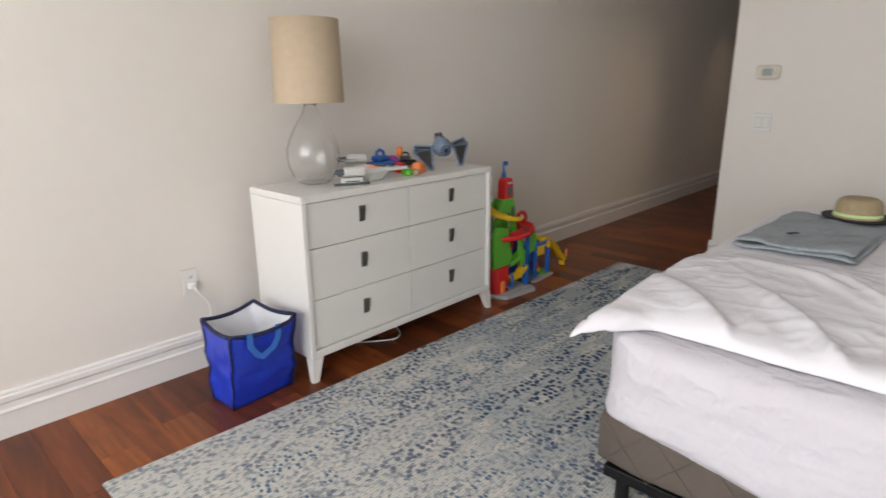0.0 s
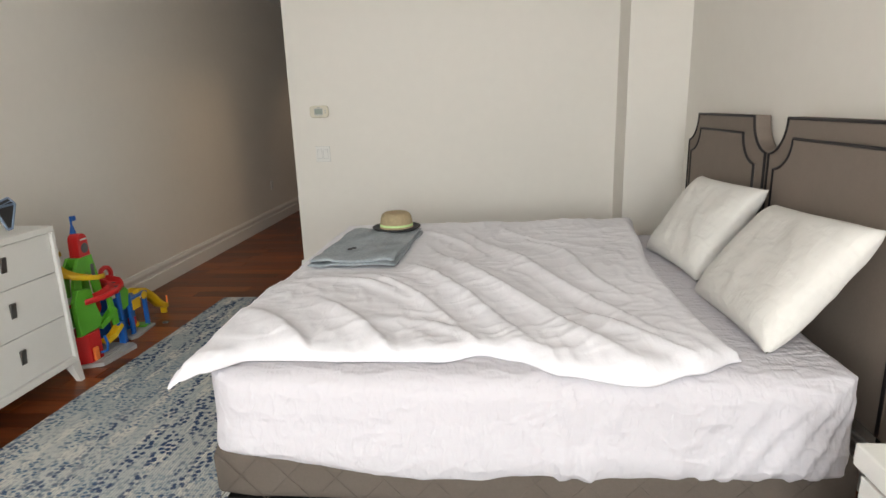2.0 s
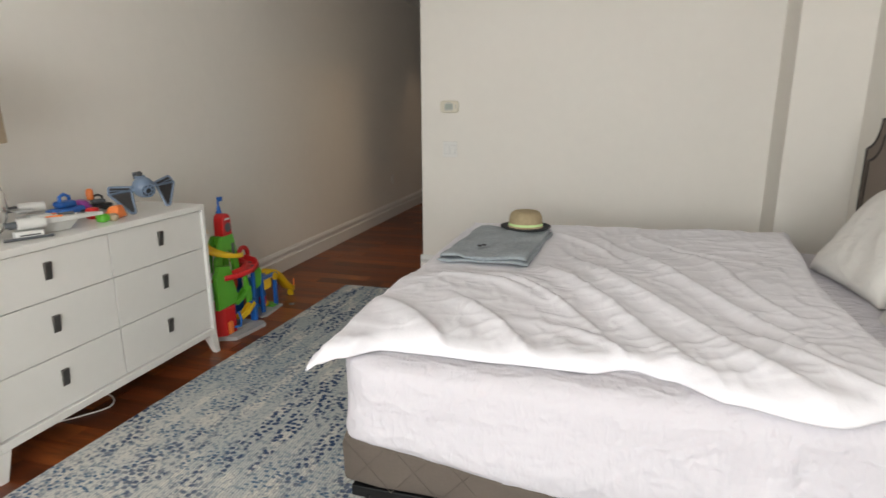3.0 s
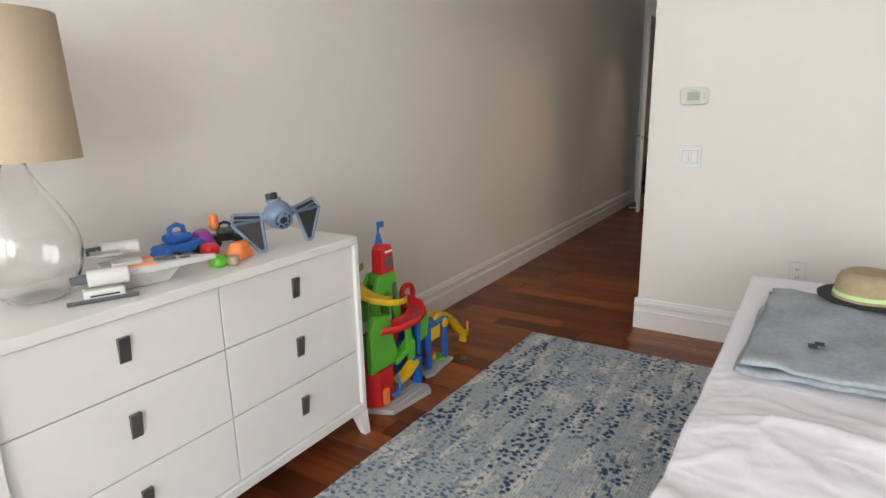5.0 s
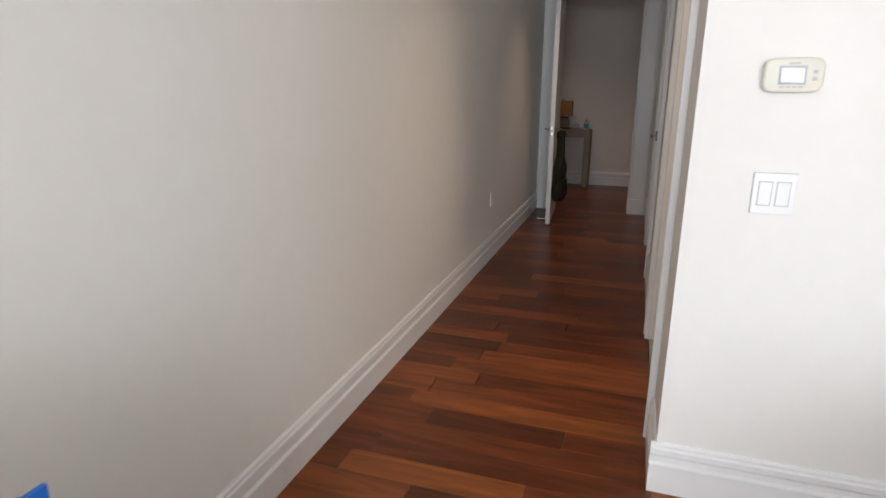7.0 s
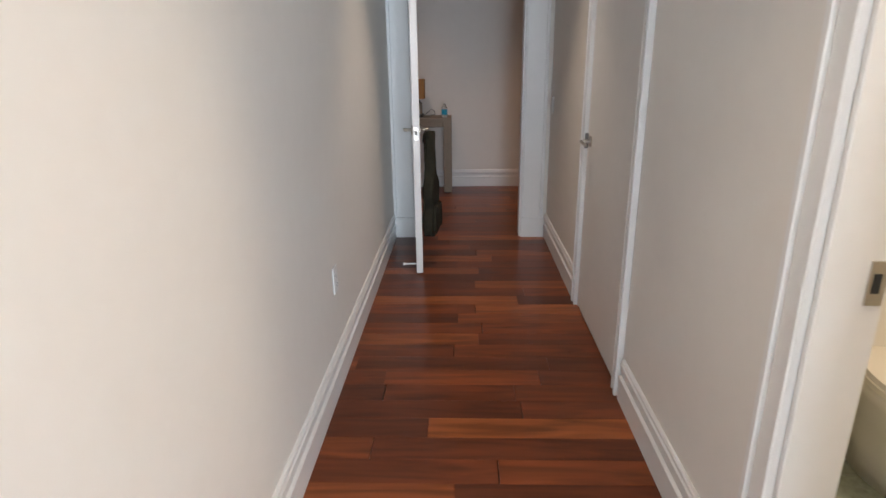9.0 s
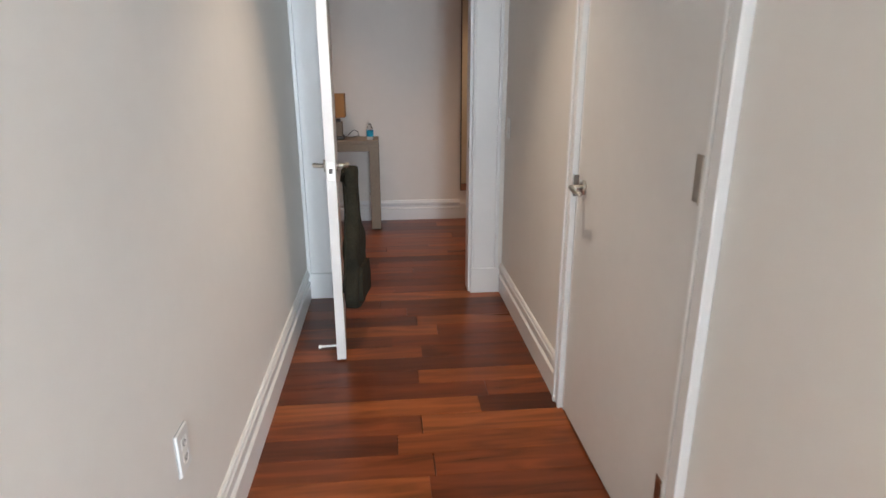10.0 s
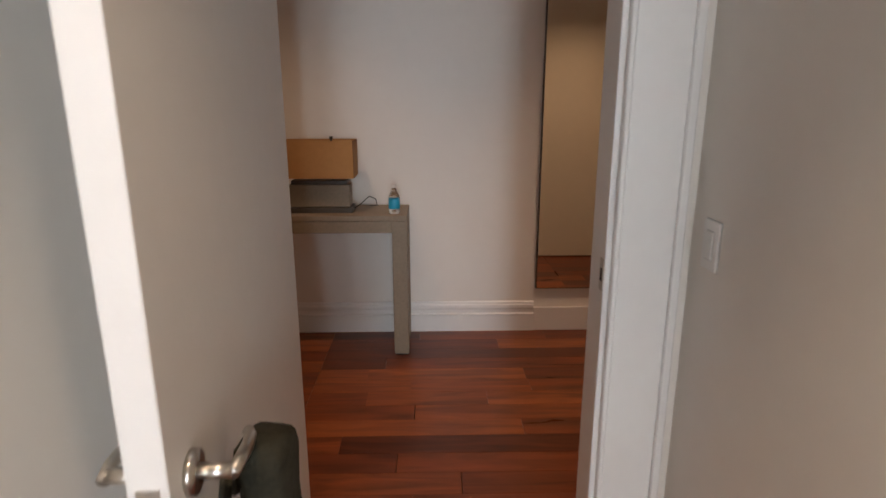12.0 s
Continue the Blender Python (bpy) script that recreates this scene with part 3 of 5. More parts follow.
def bed():
    b = thing("bed", pose(0, 0, 0), "wide bed on a brown box base with white fitted sheet", "bed")
    half = (BY0 + BY1) / 2
    for a, c in ((BY0 + 0.01, half - 0.002), (half + 0.002, BY1 - 0.01)):
        bm = pad_mesh(bmesh.new(), BX0 + 0.01, BX1, a, c, 0.145, 0.34, 14, 0.05, 0.004, 0.004, 3)
        for v in bm.verts:
            v.co.x += foot_shift(v.co.x, v.co.y)
        part("box_base", bm, BOXFAB, b, "brown quilted fabric box base", True)
    # quilting lines on the side that faces the room
    bm = bmesh.new()
    for k in range(13):
        x = BX0 + 0.03 + k * 0.16
        for s in (0, 1):
            xa, xb = (x, x + 0.16) if s else (x + 0.16, x)
            if max(xa, xb) < BX1 - 0.02:
                tube(bm, (xa, BY0 + 0.0065, 0.16), (xb, BY0 + 0.0065, 0.33), 0.0014, n=5)
    tagged(part("quilting", bm, BOXFAB, b), kind="stuff")
    bm = B(BX0 + 0.04, BX1 - 0.02, BY0 + 0.03, BY0 + 0.065, 0.105, 0.144, 0.003)
    box(bm, BX0 + 0.04, BX1 - 0.02, BY1 - 0.065, BY1 - 0.03, 0.105, 0.144, 0.003)
    box(bm, BX0 + 0.04, BX0 + 0.075, BY0 + 0.066, BY1 - 0.066, 0.105, 0.144, 0.003)
    box(bm, BX1 - 0.055, BX1 - 0.02, BY0 + 0.066, BY1 - 0.066, 0.105, 0.144, 0.003)
    part("steel_frame", bm, STEEL, b, "black steel bed frame")
    for x in (BX0 + 0.1, (BX0 + BX1) / 2, BX1 - 0.1):
        for y in (BY0 + 0.05, half, BY1 - 0.05):
            bm = bmesh.new()
            tube(bm, (x, y, 0.013), (x, y, 0.12), 0.022, n=14)
            part("leg", bm, STEEL, b)
    # mattress under a fitted sheet
    bm = bmesh.new()
    pad_mesh(bm, BX0, BX1, BY0, BY1, 0.30, 0.602, 110, 0.075, 0.006, 0.005, 9, 3.0)
    hems = ((1.83, 0.36), (1.95, 0.338), (2.25, 0.292), (2.56, 0.268), (2.93, 0.282), (3.26, 0.291), (3.65, 0.304), (3.8, 0.33))
    rp = 0.165
    for v in bm.verts:
        x, y, z = v.co
        # rounded corners in plan
        dx = max(0.0, BX0 + rp - x, x - (BX1 - rp))
        dy = max(0.0, BY0 + rp - y, y - (BY1 - rp))
        k = math.hypot(dx, dy)
        if k > rp and min(dx, dy) > 0:
            sx, sy = (1 if x < 2.8 else -1), (1 if y < -1.9 else -1)
            x += sx * dx * (1 - rp / k)
            y += sy * dy * (1 - rp / k)
        x += foot_shift(x, y)
        along = 1.835 + (x - BX0) * 0.944
        side = max(0.0, min(1.0, (0.59 - z) / 0.12))
        fold = 0.0
        for c, w, sl, a in ((2.93, 0.011, 0.06, 0.016), (2.975, 0.010, -0.22, 0.010), (3.04, 0.012, 0.42, 0.009), (3.40, 0.014, 0.7, 0.010), (3.48, 0.016, 0.9, 0.012), (3.56, 0.014, 0.8, 0.012),
                            (3.63, 0.014, 0.6, 0.014), (3.68, 0.012, 0.5, 0.012), (2.75, 0.02, 2.2, 0.004), (2.65, 0.016, 2.6, 0.003), (2.1, 0.02, 1.4, 0.003), (1.95, 0.014, 0.8, 0.007)):
            u = (along - c - sl * (z - 0.42)) / w
            fold += 1.15 * a * math.exp(-u * u)
        fold += 0.009 * max(0.0, 1 - 4 * abs(noise.noise((x * 5 + z * 6, z * 4 - x * 2, 1.3)))) * (0.4 + 0.6 * min(1, max(0, x - 2.3)))
        if y < BY0 + 0.06:
            y -= fold * side
        if x < BX0 + 0.06:
            x -= 0.008 * side * max(0.0, 1 - 3 * abs(noise.noise((y * 5 + z * 4, z * 2, 4))))
        if y < BY0 + 0.1 and z < 0.45:
            for (xa, za), (xb, zb) in zip(hems, hems[1:]):
                if xa <= along <= xb:
                    hem = za - 0.035 + (zb - za) * (along - xa) / (xb - xa) + 0.006 * noise.noise((x * 7, 1.0, 0.5))
                    z = hem + (z - 0.30) * (0.45 - hem) / 0.15
            y -= 0.012 * (0.45 - z) / 0.15
        v.co = (x, y, z)
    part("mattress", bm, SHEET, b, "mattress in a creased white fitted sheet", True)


bed()


def duvet():
    """One soft cover over the mattress: long slack folds, a fat edge, a corner that hangs over the foot."""
    n = 190
    bm = bmesh.new()
    top, low = [], []
    near = ((0.0, -2.965), (0.035, -2.93), (0.10, -2.845), (0.3, -2.85), (0.48, -2.845), (0.555, -2.79), (0.62, -2.835), (0.70, -2.93), (0.84, -2.975), (0.92, -2.92), (1.0, -2.83))

    def near_y(u):
        for (a, za), (b, zb) in zip(near, near[1:]):
            if u <= b:
                k = (u - a) / (b - a)
                return za + (zb - za) * k * k * (3 - 2 * k)
        return near[-1][1]

    def ease(k):
        k = max(0.0, min(1.0, k))
        return k * k * (3 - 2 * k)
    lines = (((2.42, -1.5), (2.87, -2.33), (3.22, -2.89), 0.034, 0.045), ((2.32, -1.74), (2.62, -2.26), (2.97, -2.82), 0.030, 0.04), ((2.13, -2.48), (2.35, -2.7), (2.53, -2.93), 0.030, 0.04),
             ((1.9, -2.55), (2.08, -2.72), (2.2, -2.95), 0.03, 0.05), ((2.98, -1.4), (3.17, -1.92), (3.31, -2.34), 0.022, 0.035), ((2.64, -1.25), (3.0, -2.0), (3.37, -2.83), 0.026, 0.04),
             ((2.1, -2.05), (2.42, -2.3), (2.8, -2.86), 0.022, 0.03), ((2.86, -1.15), (3.05, -1.45), (3.3, -1.75), 0.016, 0.03), ((2.35, -1.2), (2.62, -1.45), (2.78, -1.8), 0.018, 0.03),
             ((3.1, -2.5), (3.3, -2.76), (3.47, -2.93), 0.022, 0.035), ((1.92, -2.25), (2.2, -2.22), (2.45, -2.4), 0.016, 0.03), ((2.5, -2.62), (2.72, -2.72), (2.8, -2.9), 0.022, 0.03))
    tracks = []
    for a, k, c, hgt, wid in lines:
        a, k, c = Vector(a), Vector(k), Vector(c)
        k = 2 * k - (a + c) / 2
        tracks.append(([a * (1 - q) ** 2 + 2 * k * q * (1 - q) + c * q * q for q in (j / 14 for j in range(15))], hgt, wid))

    def long_folds(x, y):
        """Height of the long folds at a place: steep on one side, slack on the other, fading at both ends."""
        p, out = Vector((x, y)), 0.0
        for pts, hgt, wid in tracks:
            if min(pts[0].x, pts[-1].x) - 0.2 > x or max(pts[0].x, pts[-1].x) + 0.2 < x:
                continue
            d, j = min(((p - q).length, j) for j, q in enumerate(pts))
            if d > 0.2:
                continue
            j2 = min(max(j, 1), 13)
            way = pts[j2 + 1] - pts[j2 - 1]
            off = p - pts[j]
            side = (way.x * off.y - way.y * off.x) / way.length
            fade = math.sin(math.pi * min(1.0, max(0.0, (j + 0.6 + off.dot(way) / way.length / 0.1) / 15.2))) ** 0.6
            w = wid * (0.4 if side > 0 else 1.1)
            out = max(out, 0.85 * hgt * fade * math.exp(-(side / w) ** 2))
        return out
    for i in range(n + 1):
        u = i / n
        rt, rl = [], []
        for j in range(n + 1):
            v = j / n
            x0 = 1.855 + 0.04 * v
            hang = max(0.0, (0.1 - u) / 0.1)
            w = max(0.0, (u - 0.1) / 0.9)
            x = x0 + (3.5 + 0.17 * v ** 2 - x0) * w
            y = near_y(w) + (-0.935 - near_y(w)) * v - 0.02 * hang * (1 - v) ** 10
            x += (1 - u) ** 8 * (0.012 * noise.noise((v * 9, 0.3, 0)) - 0.055 * (1 - v) ** 14)
            x += u ** 8 * (0.04 * noise.noise((v * 4, 7.3, 0)) + 0.06 * (1 - v) ** 8)
            y += (1 - v) ** 8 * 0.012 * noise.noise((u * 9, 1.3, 0))
            y += v ** 8 * 0.03 * noise.noise((u * 4, 5.3, 0))
            p = Vector((x, y, 0))
            warp = Vector((noise.noise(p * 1.5), noise.noise(p * 1.5 + Vector((9, 0, 0))), 0)) * 0.34
            q = p + warp
            ang = 0.67
            s = q.x * math.cos(ang) + q.y * math.sin(ang)
            t = -q.x * math.sin(ang) + q.y * math.cos(ang)
            f0 = noise.noise((q.x * 1.6, q.y * 1.6, 4.4))
            f1 = max(0.0, 1 - abs(noise.noise((s * 2.6, t * 0.75, 2.1))) * 2.4)
            f2 = max(0.0, 1 - abs(noise.noise((s * 5.5, t * 1.4, 7.7))) * 2.6)
            f3 = max(0.0, 1 - abs(noise.noise((q.x * 9, q.y * 10, 1.7))) * 3.5)
            f4 = noise.noise((q.x * 9, q.y * 8, 3.1))
            edge = min(1.0, min(u * 3, 1 - u, v, 1 - v) / 0.03)
            roll = math.sqrt(max(0.0, 1 - (1 - edge) ** 2))
            calm = 1.0
            for cx, cy, rx, ry in ((2.155, -1.6, 0.34, 0.5),):
                d = math.hypot((x - cx) / rx, (y - cy) / ry)
                calm = min(calm, ease((d - 0.75) / 0.5))
            folds = 0.024 * f0 + 0.006 * f1 ** 1.5 + 0.003 * f2 ** 1.5 + 0.005 * f3 ** 2 + 0.003 * f4 + long_folds(x + 0.35 * warp.x, y + 0.35 * warp.y)
            brim = math.exp(-v / 0.09)
            folds += brim * (0.016 * noise.noise((u * 15, v * 4, 8.0)) + 0.008 * max(0.0, 1 - 3 * abs(noise.noise((u * 26 + v * 9, v * 5, 3.3)))))
            h = 0.006 + roll * (0.042 - 0.02 * brim + 0.022 * v + folds * calm) + roll * 0.018 * math.exp(-((1 - u) / 0.06) ** 2) * v
            base = 0.612
            base -= (0.015 + 0.008 * (1 - w) ** 20) * ease((BY0 + 0.035 - y) / 0.08)
            drop = (0.012 + 0.288 * ease((v - 0.06) / 0.3)) * hang ** 1.3
            pleat = 0.018 * noise.noise((v * 16, 2.0, hang)) + 0.008 * noise.noise((v * 34, 6.0, hang * 2))
            rt.append(bm.verts.new((x - hang * (0.6 * h + pleat * min(1, hang * 2)), y, base + h * (1 - 0.9 * hang) - drop)))
            rl.append(bm.verts.new((x, y, base - drop - 0.004 * hang)))
        top.append(rt)
        low.append(rl)
    for i in range(n):
        for j in range(n):
            bm.faces.new((top[i][j], top[i + 1][j], top[i + 1][j + 1], top[i][j + 1]))
            bm.faces.new((low[i][j], low[i][j + 1], low[i + 1][j + 1], low[i + 1][j]))
    for k in range(n):
        for a, b in (((k, 0), (k + 1, 0)), ((k, n), (k + 1, n)), ((0, k), (0, k + 1)), ((n, k), (n, k + 1))):
            bm.faces.new((top[a[0]][a[1]], top[b[0]][b[1]], low[b[0]][b[1]], low[a[0]][a[1]]))
    tagged(part("duvet", bm, DUVET, None, "", True), "rumpled white cotton duvet spread over the bed", "duvet")


duvet()


def pillow(name, w, h, d, m, label, seed):
    """A cushion with a seam, pinched ears and slack creases."""
    bm = bmesh.new()
    n = 44
    for side in (1, -1):
        g = []
        for i in range(n + 1):
            row = []
            for j in range(n + 1):
                a, b = 2 * i / n - 1, 2 * j / n - 1
                t = (1 - a ** 4) * (1 - b ** 4)
                pinch = 1 - 0.06 * (1 - abs(a) ** 2) * abs(b) ** 6
                pinch2 = 1 - 0.06 * (1 - abs(b) ** 2) * abs(a) ** 6
                z = side * d / 2 * max(t, 0) ** 0.48
                z += side * t * 0.012 * noise.noise((a * 1.6 + seed, b * 1.6, side)) + side * t * 0.005 * (1 - abs(noise.noise((a * 3 + b * 1.5 + seed, b * 1.2 - a, 2.2))) * 2.5)
                row.append(bm.verts.new((a * w / 2 * pinch2, b * h / 2 * pinch, z)))
            g.append(row)
        for i in range(n):
            for j in range(n):
                bm.faces.new((g[i][j], g[i + 1][j], g[i + 1][j + 1], g[i][j + 1]))
    bmesh.ops.remove_doubles(bm, verts=bm.verts, dist=0.0005)
    ob = tagged(part("pillow", bm, PILLOW, None, "", True), label, "pillow", "bed pillows")
    ob.matrix_world = m
    return ob


def basis(origin, xa, ya):
    """A pose from an origin and two directions."""
    xa, ya = Vector(xa).normalized(), Vector(ya).normalized()
    za = xa.cross(ya).normalized()
    ya = za.cross(xa)
    m = Matrix((xa, ya, za)).transposed().to_4x4()
    m.translation = origin
    return m


pillow("pillow", 0.72, 0.50, 0.17, basis((3.825, -2.415, 0.79), (-0.015, -0.73, 0.045), (0.295, 0.14, 0.355)), "large cream-white pillow leaning on the headboard", 1.0)
pillow("pillow", 0.66, 0.49, 0.15, basis((3.82, -1.66, 0.805), (0.05, -0.62, 0.015), (0.25, 0.09, 0.36)), "plump cream-white pillow slumped against the other pillow", 5.0)


def headboard(y0, y1):
    hb = thing("headboard", pose(4.055, (y0 + y1) / 2, 0), "taupe upholstered headboard with notched shoulders and black piping", "headboard", "pair of headboards")
    w, top, sh = (y1 - y0) / 2, 1.315, 1.155

    def outline(off, low):
        ww, t = w - off, top - off
        pts = [(-ww, low), (-ww, sh - off * 0.75)]
        for k in range(1, 11):
            a = k / 10 * math.pi / 2
            pts.append((-ww + 0.145 * math.sin(a) ** 1.15, t - (t - sh + off * 0.75) * math.cos(a)))
        return pts + [(-x, z) for x, z in reversed(pts)]
    o = outline(0, 0.3)
    to_wall = Matrix(((0, 0, 1, 0), (1, 0, 0, 0), (0, 1, 0, 0), (0, 0, 0, 1)))
    bm = prism(bmesh.new(), o, 0.08, to_wall)
    fr = [f for f in bm.faces if len(f.verts) > 6]
    bmesh.ops.bevel(bm, geom=list({e for f in fr for e in f.edges}), offset=0.012, segments=2, profile=0.5, affect="EDGES")
    part("panel", bm, TAUPE, hb)
    bm = prism(bmesh.new(), outline(0.085, 0.32), 0.016, Matrix.Translation((-0.012, 0, 0)) @ to_wall)
    part("raised_border", bm, TAUPE, hb, "raised inner panel")
    for off, x, low, nm in ((0.004, 0.0, 0.3, "edge_piping"), (0.085, -0.012, 0.32, "inner_piping")):
        part(nm, sweep(bmesh.new(), [(x, py, pz) for py, pz in outline(off, low)], 0.0065, 6), PIPING, hb, "black piping", True)
    for y in (-w + 0.1, w - 0.1):
        part("leg", B(0.02, 0.06, y - 0.03, y + 0.03, 0.001, 0.301), STEEL, hb)


headboard(-1.755, -0.70)
headboard(-2.84, -1.785)


def nightstand():
    t = thing("nightstand", pose(3.665, -3.74, 0), "small glossy white nightstand beside the bed", "nightstand")
    part("body", B(0.02, 0.5, 0.02, 0.48, 0.1, 0.54, 0.006), LACQUER, t)
    part("top", B(0, 0.51, 0, 0.5, 0.541, 0.6, 0.005), LACQUER, t)
    dr = part("drawer", B(0.004, 0.019, 0.03, 0.47, 0.3, 0.53, 0.003), LACQUER, t)
    part("drawer", B(0.004, 0.019, 0.03, 0.47, 0.11, 0.295, 0.003), LACQUER, t)
    for x in (0.03, 0.45):
        for y in (0.03, 0.45):
            part("leg", B(x, x + 0.03, y, y + 0.03, 0.001, 0.1, 0.003), LACQUER, t)


nightstand()


def jeans():
    bm = bmesh.new()
    n = 40
    z0 = 0.678

    def layer(x0, x1, y0, y1, z, th, seed):
        g = [[], []]
        for i in range(n + 1):
            for k in (0, 1):
                g[k].append([])
            for j in range(n + 1):
                u, v = i / n, j / n
                x = x0 + (x1 - x0) * u + 0.015 * noise.noise((v * 4, seed, 1)) + 0.04 * v
                y = y0 + (y1 - y0) * v + 0.02 * noise.noise((u * 4, seed, 2))
                e = min(1, min(u, 1 - u, v, 1 - v) / 0.05)
                e = math.sqrt(1 - (1 - e) ** 2)
                h = 0.012 * noise.fractal((u * 3 + seed, v * 3, 0), 0.9, 2, 3)
                g[0][i].append(bm.verts.new((x, y, z + th * 0.5 + th * 0.5 * e + h)))
                g[1][i].append(bm.verts.new((x, y, z + th * 0.5 - th * 0.5 * e + h)))
        for i in range(n):
            for j in range(n):
                for k in (0, 1):
                    bm.faces.new((g[k][i][j], g[k][i + 1][j], g[k][i + 1][j + 1], g[k][i][j + 1]))
        bmesh.ops.remove_doubles(bm, verts=bm.verts, dist=0.0004)
    layer(1.925, 2.355, -1.96, -1.2, z0, 0.016, 1)
    layer(1.935, 2.345, -1.95, -1.21, z0 + 0.017, 0.016, 3)
    j = tagged(part("folded_jeans", bm, DENIM, None, "", True), "folded pale grey-blue denim trousers lying on the duvet", "trousers")
    lg = B(2.085, 2.107, -1.8, -1.77, z0 + 0.044, z0 + 0.0465)
    box(lg, 2.10, 2.123, -1.775, -1.75, z0 + 0.044, z0 + 0.0465)
    part("emblem", lg, HATDARK, j, "small dark stitched mark")


jeans()


def hat():
    h = thing("straw_hat", pose(2.245, -1.25, 0.712, 0, 0, 20), "natural straw hat with a pale green band and dark brim", "hat")
    part("brim", lathe(bmesh.new(), [(0.075, 0.01), (0.125, 0.003), (0.14, 0.012), (0.141, 0.016), (0.125, 0.008), (0.075, 0.016)], 44), HATDARK, h, "dark curled brim", True)
    part("band", lathe(bmesh.new(), [(0.097, 0.012), (0.098, 0.014), (0.096, 0.034), (0.09, 0.036)], 44), BAND, h, "pale green hat band", True)
    part("crown", lathe(bmesh.new(), [(0.1, 0.006), (0.095, 0.034), (0.09, 0.07), (0.082, 0.088), (0.066, 0.099), (0.045, 0.098), (0.02, 0.09), (0.0, 0.088)], 44), STRAW, h, "woven straw crown", True)


hat()


def shopper():
    b = thing("shopping_bag", pose(0, 0, 0), "open bright blue woven plastic shopping bag with navy trim", "bag")
    lo = [(0.33, -3.46), (0.495, -3.45), (0.48, -3.16), (0.305, -3.18)]
    hi = [(0.28, -3.45), (0.555, -3.465), (0.565, -3.17), (0.25, -3.2)]
    per, rows = 12, 16

    def ring(t, shrink):
        pts = []
        for k in range(4):
            for i in range(per):
                f = i / per
                a = [lo[k][c] + (hi[k][c] - lo[k][c]) * t for c in (0, 1)]
                d = [lo[(k + 1) % 4][c] + (hi[(k + 1) % 4][c] - lo[(k + 1) % 4][c]) * t for c in (0, 1)]
                x, y = a[0] + (d[0] - a[0]) * f, a[1] + (d[1] - a[1]) * f
                cx, cy = 0.405, -3.32
                bow = math.sin(f * math.pi) * (0.022 * t + (-0.03 if k in (0, 2) else 0.02) * t * t)
                sc = 1 + bow * 4 * 0.25 - shrink
                w = 0.010 * noise.fractal((x * 9, y * 9, t * 4), 0.9, 2, 3) * (0.25 + math.sin(min(1, t * 1.2) * math.pi))
                z = 0.355 * t - 0.02 * t * math.sin(f * math.pi) + (0.02 * t if k == 2 else 0)
                pts.append(Vector((cx + (x - cx) * sc + w, cy + (y - cy) * sc + w, max(z, 0.001))))
        return pts

    def skin(shrink, lift):
        bm = bmesh.new()
        g = [[bm.verts.new(p + Vector((0, 0, lift if r == 0 else 0))) for p in ring(r / rows, shrink)] for r in range(rows + 1)]
        n = len(g[0])
        for a, c in zip(g, g[1:]):
            for i in range(n):
                bm.faces.new((a[i], a[(i + 1) % n], c[(i + 1) % n], c[i]))
        bm.faces.new(g[0])
        return bm
    part("outside", skin(0.0, 0), BAGBLUE, b, "", True)
    part("lining", skin(0.02, 0.006), BAGIN, b, "white inside of the bag", True)
    rim = ring(1.0, 0.008)
    part("rim", sweep(bmesh.new(), rim + rim[:1], 0.009, 6), NAVY, b, "navy rim binding", True)
    for k in range(4):
        part("corner_piping", sweep(bmesh.new(), [ring(t / 10, -0.012)[k * per] for t in range(11)], 0.0045, 6), NAVY, b, "navy corner piping", True)
    for y0, y1 in ((-3.41, -3.29),):
        bm = bmesh.new()
        pts = [(0.575, y0 + 0.02, 0.355), (0.575, y0 + 0.02, 0.30), (0.572, y0 + 0.045, 0.255), (0.572, (y0 + y1) / 2 + 0.01, 0.238), (0.572, y1 + 0.005, 0.265), (0.57, y1 + 0.03, 0.30), (0.566, y1 + 0.035, 0.355)]
        prev = None
        for i, p in enumerate(pts):
            p = Vector(p)
            q = Vector(pts[min(i + 1, len(pts) - 1)]) - Vector(pts[max(i - 1, 0)])
            nrm = Vector((0, -q.z, q.y)).normalized() * 0.013
            cur = [bm.verts.new(p + nrm), bm.verts.new(p - nrm), bm.verts.new(p - nrm + Vector((0.003, 0, 0))), bm.verts.new(p + nrm + Vector((0.003, 0, 0)))]
            if prev:
                for a in range(4):
                    bm.faces.new((prev[a], prev[(a + 1) % 4], cur[(a + 1) % 4], cur[a]))
            prev = cur
        part("handle", bm, STRAPB, b, "lighter blue webbing handle")


shopper()


